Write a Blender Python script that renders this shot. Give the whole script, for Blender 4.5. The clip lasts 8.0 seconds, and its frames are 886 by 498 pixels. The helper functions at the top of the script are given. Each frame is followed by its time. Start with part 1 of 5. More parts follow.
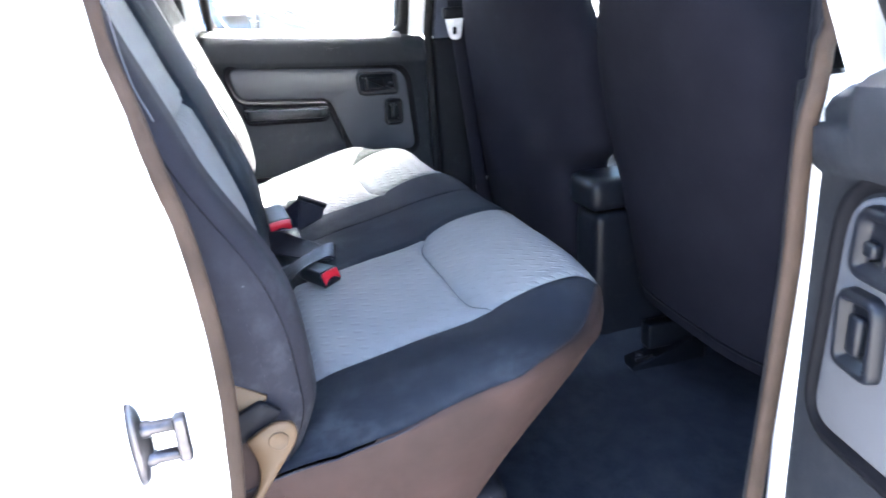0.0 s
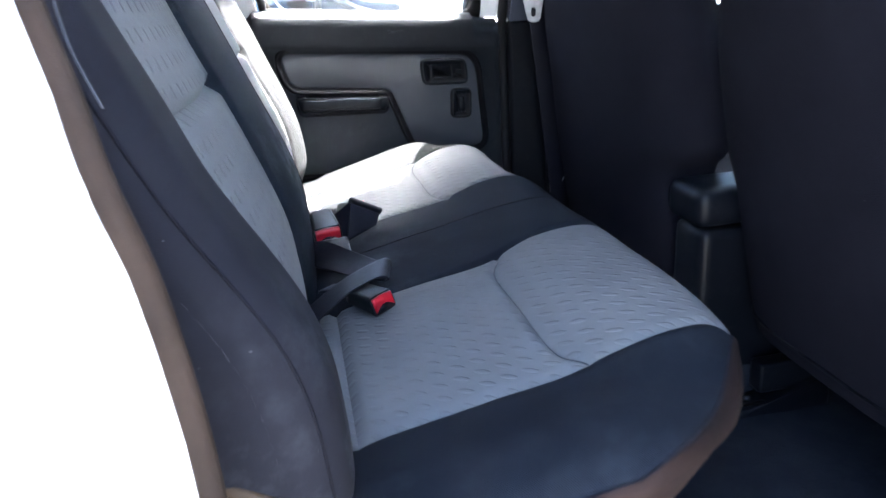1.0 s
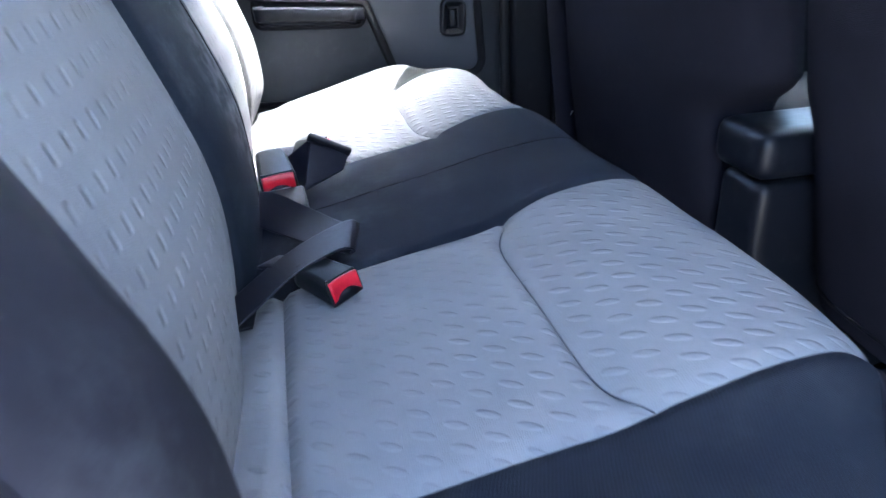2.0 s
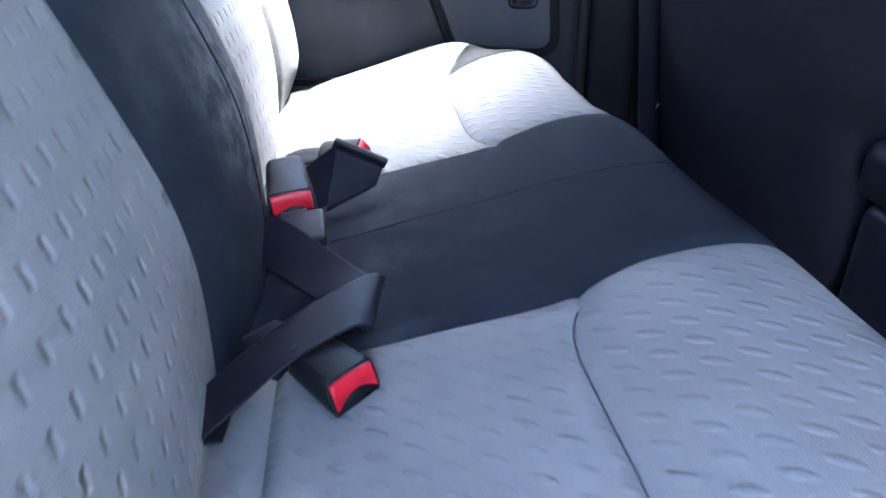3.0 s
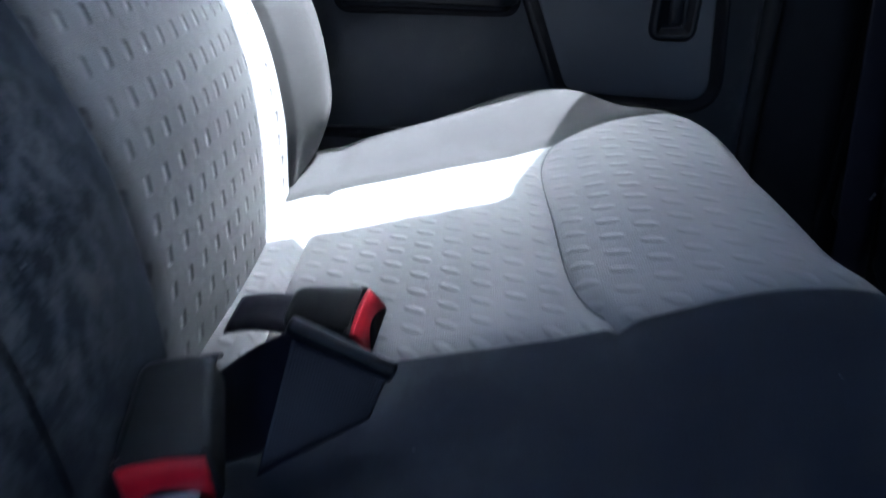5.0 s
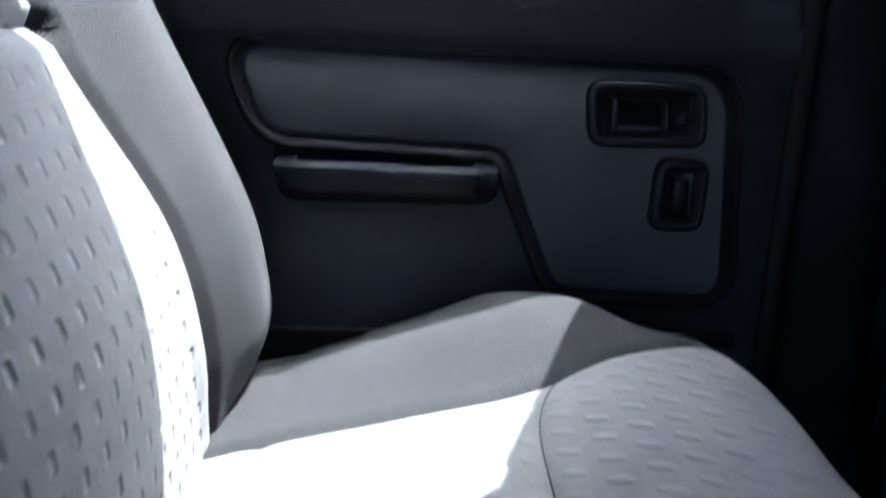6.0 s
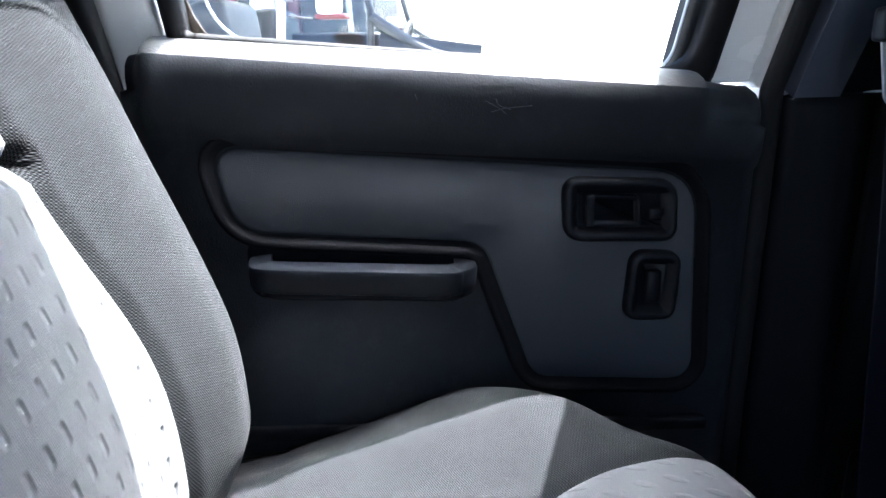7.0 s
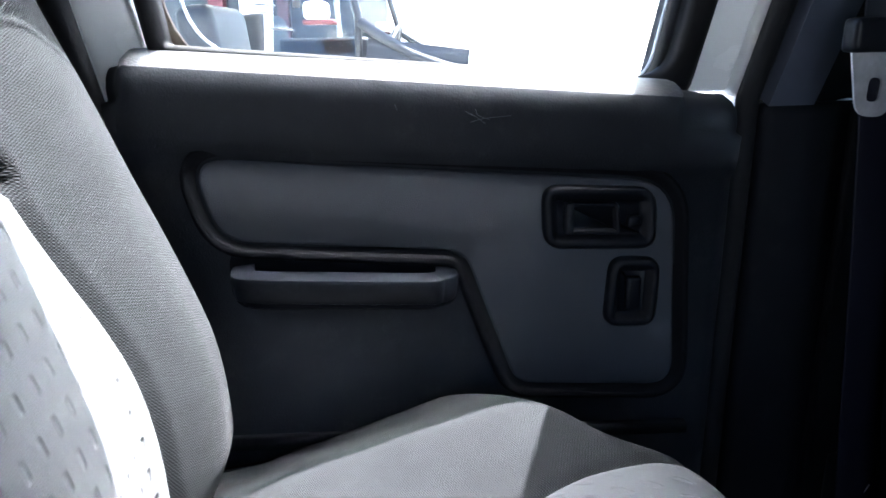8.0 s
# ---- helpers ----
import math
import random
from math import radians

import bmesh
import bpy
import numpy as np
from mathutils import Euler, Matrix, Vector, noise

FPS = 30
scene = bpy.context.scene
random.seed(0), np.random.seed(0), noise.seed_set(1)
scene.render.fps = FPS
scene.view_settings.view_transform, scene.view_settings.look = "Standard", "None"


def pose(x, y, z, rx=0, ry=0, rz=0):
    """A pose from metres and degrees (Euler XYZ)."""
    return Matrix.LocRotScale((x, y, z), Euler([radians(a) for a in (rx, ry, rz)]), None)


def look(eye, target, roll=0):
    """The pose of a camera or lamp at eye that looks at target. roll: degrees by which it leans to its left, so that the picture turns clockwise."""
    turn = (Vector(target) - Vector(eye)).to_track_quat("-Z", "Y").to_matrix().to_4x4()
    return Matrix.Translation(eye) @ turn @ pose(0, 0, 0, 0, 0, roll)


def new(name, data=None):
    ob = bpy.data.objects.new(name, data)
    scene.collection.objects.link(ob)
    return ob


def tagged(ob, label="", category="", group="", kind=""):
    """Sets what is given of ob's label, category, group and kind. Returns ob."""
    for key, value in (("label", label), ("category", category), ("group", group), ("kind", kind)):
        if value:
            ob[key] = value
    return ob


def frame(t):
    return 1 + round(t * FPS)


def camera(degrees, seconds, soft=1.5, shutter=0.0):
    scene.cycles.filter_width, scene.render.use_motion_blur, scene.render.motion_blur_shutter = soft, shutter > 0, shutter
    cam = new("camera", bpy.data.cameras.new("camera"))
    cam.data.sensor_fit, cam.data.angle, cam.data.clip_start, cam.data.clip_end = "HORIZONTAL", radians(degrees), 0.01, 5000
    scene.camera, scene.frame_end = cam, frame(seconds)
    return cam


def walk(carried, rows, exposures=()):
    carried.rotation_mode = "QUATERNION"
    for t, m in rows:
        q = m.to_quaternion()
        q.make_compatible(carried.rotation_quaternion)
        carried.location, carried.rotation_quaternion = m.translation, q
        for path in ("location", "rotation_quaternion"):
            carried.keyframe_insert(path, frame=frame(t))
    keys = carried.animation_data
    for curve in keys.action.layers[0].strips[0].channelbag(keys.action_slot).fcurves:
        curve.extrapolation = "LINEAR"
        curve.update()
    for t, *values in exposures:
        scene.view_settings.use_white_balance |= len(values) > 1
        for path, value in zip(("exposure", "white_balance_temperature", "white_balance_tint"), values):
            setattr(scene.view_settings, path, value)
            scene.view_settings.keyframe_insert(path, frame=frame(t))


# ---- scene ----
cam = camera(66.0, 8.0, shutter=0.5)
PATH = [
    (0, (-0.122, -1.209, 1.33), (0.349, 0.611, 0.647), -4.3),
    (0.5, (-0.122, -1.171, 1.317), (0.217, 0.692, 0.673), -4.1),
    (1, (-0.096, -1.008, 1.299), (0.21, 0.844, 0.609), -4.2),
    (1.5, (-0.098, -0.884, 1.268), (0.253, 0.912, 0.462), -3.2),
    (1.7, (-0.082, -0.835, 1.254), (0.272, 0.947, 0.418), -3.0),
    (2.8, (-0.024, -0.595, 1.228), (0.152, 1.148, 0.263), -2.3),
    (3, (-0.018, -0.56, 1.234), (0.146, 1.179, 0.26), -1.8),
    (3.5, (-0.008, -0.471, 1.214), (0.146, 1.268, 0.239), -1.5),
    (4, (0.006, -0.377, 1.197), (0.053, 1.359, 0.206), -0.0),
    (4.2, (0.011, -0.336, 1.19), (0.02, 1.403, 0.202), -0.2),
    (5.3, (0.037, -0.081, 1.183), (-0.094, 1.711, 0.305), -1.7),
    (5.5, (0.036, -0.033, 1.187), (-0.075, 1.793, 0.381), -1.8),
    (6, (0.027, 0.024, 1.222), (0.009, 1.918, 0.58), -1.3),
    (6.5, (-0.003, 0.048, 1.279), (0.129, 1.956, 0.691), -0.8),
    (7, (-0.01, 0.05, 1.287), (0.151, 1.96, 0.717), -1.0),
    (7.5, (-0.02, 0.047, 1.284), (0.181, 1.96, 0.735), -0.7),
    (8, (0.0, 0.045, 1.294), (0.185, 1.955, 0.731), -1.2),
]
walk(cam, [(t, look(eye, target, roll)) for t, eye, target, roll in PATH],
     [(0, 6.05, 6200, 13), (0.5, 5.65, 6200, 13), (1.0, 5.2, 6050, 13), (1.5, 5.55, 5850, 13), (2.8, 6.05, 5820, 15), (3.5, 6.08, 5680, 15), (4, 6.05, 5600, 14), (4.4, 5.55, 5550, 13), (5.3, 3.75, 5400, 11), (6, 3.7, 5600, 11), (6.5, 3.85, 5650, 12), (8, 3.95, 5700, 12)])
# ---- light ----
world = bpy.data.worlds.new("sky")
scene.world = world
world.use_nodes = True
wn = world.node_tree.nodes
sky = wn.new("ShaderNodeTexSky")
sky.sky_type = "NISHITA"
sky.sun_disc = False
sky.dust_density = 1.0
sky.ozone_density = 0.4
sky.sun_elevation = radians(65.9)
sky.sun_rotation = radians(90.0 - 39.7)
wn["Background"].inputs["Strength"].default_value = 0.085
world.node_tree.links.new(sky.outputs["Color"], wn["Background"].inputs["Color"])
sun_data = bpy.data.lights.new("sun", "SUN")
sun_data.energy = 5.0
sun_data.angle = radians(0.53)
sun_data.color = (1.0, 0.95, 0.87)
sun = new("sun", sun_data)
sun.matrix_world = look((3.45, 2.86, 10.0), (0, 0, 0))


# ---- materials ----
def nodes_of(name, rough=0.6, metal=0.0, spec=0.5):
    m = bpy.data.materials.new(name)
    m.use_nodes = True
    t = m.node_tree
    b = t.nodes["Principled BSDF"]
    b.inputs["Roughness"].default_value = rough
    b.inputs["Metallic"].default_value = metal
    b.inputs["Specular IOR Level"].default_value = spec
    return m, t, b


class Net:
    """Short hand for building node trees."""

    def __init__(self, tree):
        self.t = tree

    def put(self, kind, **values):
        n = self.t.nodes.new(kind)
        for k, v in values.items():
            n.inputs[k].default_value = v
        return n

    def link(self, a, b):
        self.t.links.new(a, b)

    def math(self, op, a, b=None, c=None):
        n = self.t.nodes.new("ShaderNodeMath")
        n.operation = op
        for i, v in enumerate((a, b, c)):
            if v is None:
                continue
            if isinstance(v, (int, float)):
                n.inputs[i].default_value = v
            else:
                self.t.links.new(v, n.inputs[i])
        return n.outputs[0]

    def noise(self, vec, scale, detail=4.0, rough=0.55):
        n = self.put("ShaderNodeTexNoise", Scale=scale, Detail=detail, Roughness=rough)
        if vec is not None:
            self.link(vec, n.inputs["Vector"])
        return n.outputs["Fac"]

    def ramp(self, fac, stops):
        n = self.t.nodes.new("ShaderNodeValToRGB")
        e = n.color_ramp.elements
        while len(e) < len(stops):
            e.new(0.5)
        for el, (p, c) in zip(e, stops):
            el.position, el.color = p, (*c, 1)
        self.link(fac, n.inputs["Fac"])
        return n.outputs["Color"]

    def mix(self, fac, a, b, blend="MIX"):
        n = self.t.nodes.new("ShaderNodeMix")
        n.data_type, n.blend_type = "RGBA", blend
        for s, v in ((n.inputs["Factor"], fac), (n.inputs["A"], a), (n.inputs["B"], b)):
            if isinstance(v, (int, float)):
                s.default_value = v
            elif isinstance(v, tuple):
                s.default_value = (*v, 1)
            else:
                self.link(v, s)
        return n.outputs["Result"]

    def bump(self, height, strength, distance, normal=None):
        n = self.put("ShaderNodeBump", Strength=strength, Distance=distance)
        self.link(height, n.inputs["Height"])
        if normal is not None:
            self.link(normal, n.inputs["Normal"])
        return n.outputs["Normal"]

    def coord(self, which="Object"):
        return self.t.nodes.new("ShaderNodeTexCoord").outputs[which]


def plain(name, colour, rough=0.5, metal=0.0, vary=0.12, grain=0.0, grain_scale=900.0, scale=9.0, spec=0.5, dust=0.0):
    """Paint, plastic or metal with uneven tone, a fine grain and some dust."""
    m, t, b = nodes_of(name, rough, metal, spec)
    n = Net(t)
    co = n.coord()
    big = n.noise(co, scale, 5.0)
    lo = tuple(max(0.0, c * (1 - vary)) for c in colour)
    hi = tuple(min(1.0, c * (1 + vary)) for c in colour)
    col = n.ramp(big, [(0.3, lo), (0.7, hi)])
    if dust:
        d = n.noise(co, 31.0, 8.0, 0.7)
        mask = n.math("MULTIPLY", n.math("MAXIMUM", n.math("SUBTRACT", d, 0.55), 0.0), dust * 5)
        col = n.mix(mask, col, (0.18, 0.175, 0.17))
    n.link(col, b.inputs["Base Color"])
    r = n.math("ADD", n.math("MULTIPLY", n.noise(co, scale * 6, 4.0), 0.2), rough - 0.1)
    n.link(r, b.inputs["Roughness"])
    if grain:
        h = n.noise(co, grain_scale, 2.0)
        n.link(n.bump(h, grain, 0.0006), b.inputs["Normal"])
    return m


def weave(n, uv, u, v, pitch, square):
    """Height of the cloth: a square mesh, or a diagonal twill of crossing ribs."""
    stray = n.math("MULTIPLY", n.noise(uv, 260.0, 3.0, 0.6), 14.0)     # threads never run quite straight
    if square:
        s = n.math("SINE", n.math("ADD", n.math("MULTIPLY", u, 6.2832 / pitch), stray))
        c = n.math("SINE", n.math("SUBTRACT", n.math("MULTIPLY", v, 6.2832 / pitch), stray))
        return n.math("ADD", n.math("MULTIPLY", s, 0.5), n.math("MULTIPLY", c, 0.5))
    a = n.math("ADD", n.math("MULTIPLY", u, 1.0), n.math("MULTIPLY", v, 0.55))
    s = n.math("SINE", n.math("ADD", n.math("MULTIPLY", a, 6.2832 / pitch), stray))
    c = n.math("SINE", n.math("ADD", n.math("MULTIPLY", n.math("SUBTRACT", v, n.math("MULTIPLY", u, 0.5)), 6.2832 / (pitch * 0.8)), stray))
    return n.math("ADD", n.math("MULTIPLY", s, 0.6), n.math("MULTIPLY", c, 0.4))


def step(n, x, lo, hi):
    r = n.t.nodes.new("ShaderNodeMapRange")
    r.interpolation_type = "SMOOTHSTEP"
    r.inputs["From Min"].default_value = lo
    r.inputs["From Max"].default_value = hi
    n.link(x, r.inputs["Value"])
    return r.outputs["Result"]


def fabric(name, dark, light, pitch=0.0014, dashes=None, stain=0.0, contrast=0.16, sheen=0.25, rough=0.88, spec=0.25, scuff=None, relief=0.35, fleck=0.0):
    """Car seat cloth on UVs in metres: weave, tone, flecks, dust, and pressed dashes on the light cloth."""
    m, t, b = nodes_of(name, rough, 0.0, spec)
    n = Net(t)
    uv = n.coord("UV")
    sep = t.nodes.new("ShaderNodeSeparateXYZ")
    n.link(uv, sep.inputs[0])
    u, v = sep.outputs["X"], sep.outputs["Y"]
    tw = weave(n, uv, u, v, pitch, dashes is not None)
    co = n.coord()
    tone = n.noise(co, 14.0, 6.0, 0.6)
    col = n.ramp(tone, [(0.28, dark), (0.72, light)])
    fine = n.noise(uv, 700.0, 3.0, 0.7)
    k = n.math("ADD", 1.0 - contrast, n.math("MULTIPLY", n.math("ADD", n.math("MULTIPLY", tw, 0.5), n.math("MULTIPLY", n.math("SUBTRACT", fine, 0.1), 1.25)), contrast))
    if fleck:
        # basket weave: offset rows of small dots, threads a little uneven
        drift = n.math("MULTIPLY", n.noise(uv, 120.0, 3.0, 0.6), 5.0)
        row = n.math("SINE", n.math("ADD", n.math("MULTIPLY", n.math("ADD", v, n.math("MULTIPLY", u, 0.35)), 6.2832 / 0.0024), drift))
        stitch = n.math("SINE", n.math("SUBTRACT", n.math("MULTIPLY", n.math("SUBTRACT", u, n.math("MULTIPLY", v, 0.35)), 6.2832 / 0.0022), drift))
        uneven = n.noise(uv, 900.0, 2.0, 0.6)
        yarn = n.math("MULTIPLY", n.math("ADD", n.math("MULTIPLY", row, stitch), n.math("MULTIPLY", row, 0.35)), n.math("ADD", 0.3, n.math("MULTIPLY", uneven, 1.3)))
        k = n.math("MULTIPLY", k, n.math("MAXIMUM", n.math("ADD", 1.0, n.math("MULTIPLY", yarn, fleck)), 0.15))
    grey = t.nodes.new("ShaderNodeCombineColor")
    for i in range(3):
        n.link(k, grey.inputs[i])
    col = n.mix(1.0, col, grey.outputs[0], "MULTIPLY")
    if stain:
        d = n.noise(co, 17.0, 9.0, 0.72)
        d2 = n.noise(co, 4.2, 2.0, 0.5)
        mask = n.math("MULTIPLY", n.math("MAXIMUM", n.math("SUBTRACT", d, 0.5), 0.0), n.math("MAXIMUM", n.math("SUBTRACT", d2, 0.44), 0.0))
        mask = n.math("MINIMUM", n.math("MULTIPLY", mask, stain * 60), 0.75)
        col = n.mix(mask, col, (0.07, 0.077, 0.085))
    if scuff:
        far = t.nodes.new("ShaderNodeVectorMath")
        far.operation = "DISTANCE"
        n.link(co, far.inputs[0])
        far.inputs[1].default_value = scuff[0]
        near = n.math("MAXIMUM", n.math("SUBTRACT", 1.0, n.math("DIVIDE", far.outputs["Value"], scuff[1])), 0.0)
        rubbed = n.noise(co, 42.0, 8.0, 0.68)
        mask = n.math("MULTIPLY", near, n.math("MAXIMUM", n.math("SUBTRACT", rubbed, 0.43), 0.0))
        col = n.mix(n.math("MINIMUM", n.math("MULTIPLY", mask, 4.5), 0.42), col, (0.095, 0.103, 0.112))
    speck = n.noise(co, 190.0, 2.0, 0.5)
    mask = n.math("MULTIPLY", n.math("GREATER_THAN", speck, 0.795), 0.3)
    col = n.mix(mask, col, (0.22, 0.22, 0.22))
    n.link(col, b.inputs["Base Color"])
    if fleck:
        # the gaps between the yarns do not shine
        n.link(n.math("MULTIPLY", k, spec), b.inputs["Specular IOR Level"])
    b.inputs["Sheen Weight"].default_value = sheen
    b.inputs["Sheen Roughness"].default_value = 0.5
    thread = n.math("ADD", tw, n.math("MULTIPLY", fine, 0.8))
    if fleck:
        thread = n.math("ADD", n.math("MULTIPLY", fine, 0.8), n.math("MULTIPLY", yarn, 1.2))
    nrm = n.bump(thread, relief, 0.0005)
    if dashes:
        # pitch across and along, shift of each second column, slant, height
        pu, pv, stagger, slant, deep = dashes
        hl, hw = (0.0085, 0.0045) if deep > 0 else (0.0054, 0.0025)
        along = n.math("DIVIDE", v, pv)
        odd = n.math("FLOORED_MODULO", n.math("FLOOR", along), 2.0)
        across = n.math("ADD", n.math("DIVIDE", u, pu), n.math("MULTIPLY", odd, stagger))
        cu = n.math("MULTIPLY", n.math("SUBTRACT", n.math("FRACT", across), 0.5), pu)
        cv = n.math("MULTIPLY", n.math("SUBTRACT", n.math("FRACT", along), 0.5), pv)
        cu = n.math("SUBTRACT", cu, n.math("MULTIPLY", cv, slant))
        du = n.math("DIVIDE", cu, hw)
        dv = n.math("DIVIDE", n.math("ABSOLUTE", cv), hl)
        if deep > 0:
            reach = n.math("ADD", n.math("MULTIPLY", du, du), n.math("MULTIPLY", dv, dv))
            pit = n.math("SUBTRACT", 1.0, step(n, reach, 0.05, 1.0))
        else:
            pit = n.math("MULTIPLY", step(n, du, -1.7, 0.0), n.math("SUBTRACT", 1.0, step(n, du, 0.0, 1.9)))
            pit = n.math("MULTIPLY", pit, n.math("SUBTRACT", 1.0, step(n, dv, 0.45, 1.25)))
        puff = n.math("MULTIPLY", n.noise(uv, 60.0, 2.0), 0.5)
        nrm = n.bump(n.math("ADD", n.math("MULTIPLY", pit, math.copysign(1.0, deep)), puff), abs(deep), 0.0023, nrm)
    n.link(nrm, b.inputs["Normal"])
    return m


def carpet_material():
    m, t, b = nodes_of("carpet", 0.97, 0.0, 0.1)
    n = Net(t)
    co = n.coord()
    a = n.noise(co, 420.0, 4.0, 0.7)
    c = n.noise(co, 26.0, 7.0, 0.7)
    c = step(n, c, 0.38, 0.66)
    col = n.mix(c, n.ramp(a, [(0.3, (0.0048, 0.0056, 0.0088)), (0.75, (0.019, 0.022, 0.031))]), (0.018, 0.020, 0.0255))
    n.link(col, b.inputs["Base Color"])
    n.link(n.bump(a, 0.8, 0.004), b.inputs["Normal"])
    return m


def ground_material():
    m, t, b = nodes_of("concrete", 0.9)
    n = Net(t)
    co = n.coord()
    a = n.noise(co, 0.9, 8.0, 0.65)
    c = n.noise(co, 60.0, 5.0, 0.7)
    col = n.mix(0.35, n.ramp(a, [(0.3, (0.225, 0.216, 0.205)), (0.7, (0.31, 0.30, 0.285))]), n.ramp(c, [(0.3, (0.16, 0.155, 0.147)), (0.7, (0.32, 0.31, 0.295))]))
    n.link(col, b.inputs["Base Color"])
    n.link(n.bump(c, 0.4, 0.003), b.inputs["Normal"])
    return m


def webbing_material(name, colour):
    m, t, b = nodes_of(name, 0.5, 0.0, 0.11)
    n = Net(t)
    sep = t.nodes.new("ShaderNodeSeparateXYZ")
    n.link(n.coord("UV"), sep.inputs[0])
    ribs = n.math("SINE", n.math("MULTIPLY", sep.outputs["X"], 6.2832 / 0.0016))
    cross = n.math("SINE", n.math("MULTIPLY", n.math("ADD", sep.outputs["Y"], n.math("MULTIPLY", sep.outputs["X"], 0.6)), 6.2832 / 0.0013))
    tone = n.noise(n.coord(), 40.0, 5.0)
    col = n.ramp(tone, [(0.3, tuple(c * 0.8 for c in colour)), (0.7, tuple(c * 1.2 for c in colour))])
    n.link(col, b.inputs["Base Color"])
    h = n.math("ADD", ribs, n.math("MULTIPLY", cross, 0.5))
    n.link(n.bump(h, 0.18, 0.0005), b.inputs["Normal"])
    return m


def glass_material(name, colour):
    m, t, b = nodes_of(name, 0.02)
    b.inputs["Base Color"].default_value = (*colour, 1)
    b.inputs["Transmission Weight"].default_value = 1.0
    b.inputs["IOR"].default_value = 1.45
    n = Net(t)
    d = n.noise(n.coord(), 55.0, 8.0, 0.75)
    r = n.math("MULTIPLY", n.math("MAXIMUM", n.math("SUBTRACT", d, 0.56), 0.0), 0.5)
    n.link(r, b.inputs["Roughness"])
    return m


GREY_CLOTH = fabric("grey_cloth", (0.093, 0.0945, 0.097), (0.11, 0.1115, 0.114), pitch=0.0015, dashes=(0.0212, 0.0222, 0.0, 0.6, 0.5), contrast=0.13, sheen=0.02, spec=0.08, relief=0.15)
BACK_CLOTH = fabric("grey_back_cloth", (0.093, 0.0945, 0.097), (0.11, 0.1115, 0.114), pitch=0.0015, dashes=(0.0216, 0.0232, 0.15, 0.18, -0.85), contrast=0.13, sheen=0.02, spec=0.08, relief=0.15)
# one bolster cloth in two tones: sunlit for the far end, shaded for the near
SUNLIT_DARK_CLOTH = fabric("sunlit_dark_cloth", (0.0112, 0.0119, 0.0128), (0.0150, 0.0158, 0.0168), pitch=0.0010, stain=0.03, contrast=0.5, sheen=0.02, rough=0.8, spec=0.09, relief=0.4, fleck=1.25)
SHADED_DARK_CLOTH = fabric("shaded_dark_cloth", (0.0076, 0.0094, 0.0136), (0.0108, 0.0132, 0.0182), pitch=0.0010, stain=0.06, contrast=0.5, sheen=0.0, rough=0.8, spec=0.06, relief=0.3, fleck=0.5)
# same cloth toned navy for the shaded centre; dust and scuffs come on top
SHADED_CENTRE_CLOTH = fabric("shaded_centre_cloth", (0.0070, 0.0089, 0.0132), (0.0100, 0.0125, 0.0176), pitch=0.0010, stain=0.12, contrast=0.35, sheen=0.0, rough=0.8, spec=0.03, relief=0.12, fleck=0.12)
SHADED_DUSTY_CLOTH = fabric("shaded_dusty_cloth", (0.0090, 0.0120, 0.0170), (0.0128, 0.0165, 0.0225), pitch=0.0010, stain=0.16, contrast=0.4, sheen=0.0, rough=0.8, spec=0.04, scuff=((-0.160, 0.045, 1.075), 0.13), relief=0.12, fleck=0.12)
SIDE_CLOTH = fabric("side_cloth", (0.0062, 0.0062, 0.0087), (0.0086, 0.0085, 0.0115), pitch=0.0016, contrast=0.02, stain=0.1, sheen=0.0, spec=0.08, relief=0.05)
SKIRT_VINYL = plain("skirt_vinyl", (0.0105, 0.0054, 0.0045), 0.75, vary=0.3, grain=0.5, scale=14.0, spec=0.12)
FRONT_CLOTH = fabric("front_seat_cloth", (0.0052, 0.0052, 0.0078), (0.0078, 0.0078, 0.0112), pitch=0.0022, contrast=0.2, sheen=0.0, spec=0.02)
CARPET = carpet_material()
CONCRETE = ground_material()
WHITE_PAINT = plain("white_paint", (0.80, 0.80, 0.79), 0.25, vary=0.02, scale=3.0)
TRIM_BLACK = plain("black_trim", (0.0025, 0.0027, 0.0040), 0.65, vary=0.2, grain=0.5, dust=0.02, spec=0.07)
SURROUND_BLACK = plain("black_moulding", (0.0026, 0.0026, 0.0034), 0.6, vary=0.2, grain=0.4, spec=0.06)
TRIM_SOFT = plain("soft_black_vinyl", (0.0050, 0.0059, 0.0083), 0.64, vary=0.15, grain=0.6, grain_scale=520.0, dust=0.05, spec=0.2)
# the panel's black vinyl, lightened where sun strikes the far sill
SUNLIT_VINYL = plain("sunlit_vinyl", (0.0215, 0.0220, 0.0228), 0.6, vary=0.2, grain=0.9, grain_scale=420.0, scale=22.0, spec=0.25)
TRIM_GREY = plain("grey_trim_cloth", (0.0385, 0.0398, 0.0446), 0.85, vary=0.06, grain=0.6, scale=5.0, spec=0.1)
PILLAR_GREY = plain("grey_pillar_trim", (0.0375, 0.0425, 0.0575), 0.7, vary=0.08, grain=0.4, spec=0.15)
HEADLINER = plain("headliner", (0.17, 0.17, 0.175), 0.95, vary=0.05, grain=0.8)
RUBBER = plain("black_rubber", (0.0072, 0.0072, 0.0080), 0.65, vary=0.2, grain=0.3, spec=0.12)
SEAL_RUBBER = plain("weathered_seal_rubber", (0.0172, 0.0110, 0.0079), 0.8, vary=0.3, grain=0.4, scale=20.0, spec=0.12)
GLOSS_BLACK = plain("black_plastic", (0.0028, 0.0034, 0.0052), 0.42, vary=0.2, spec=0.13, dust=0.05)
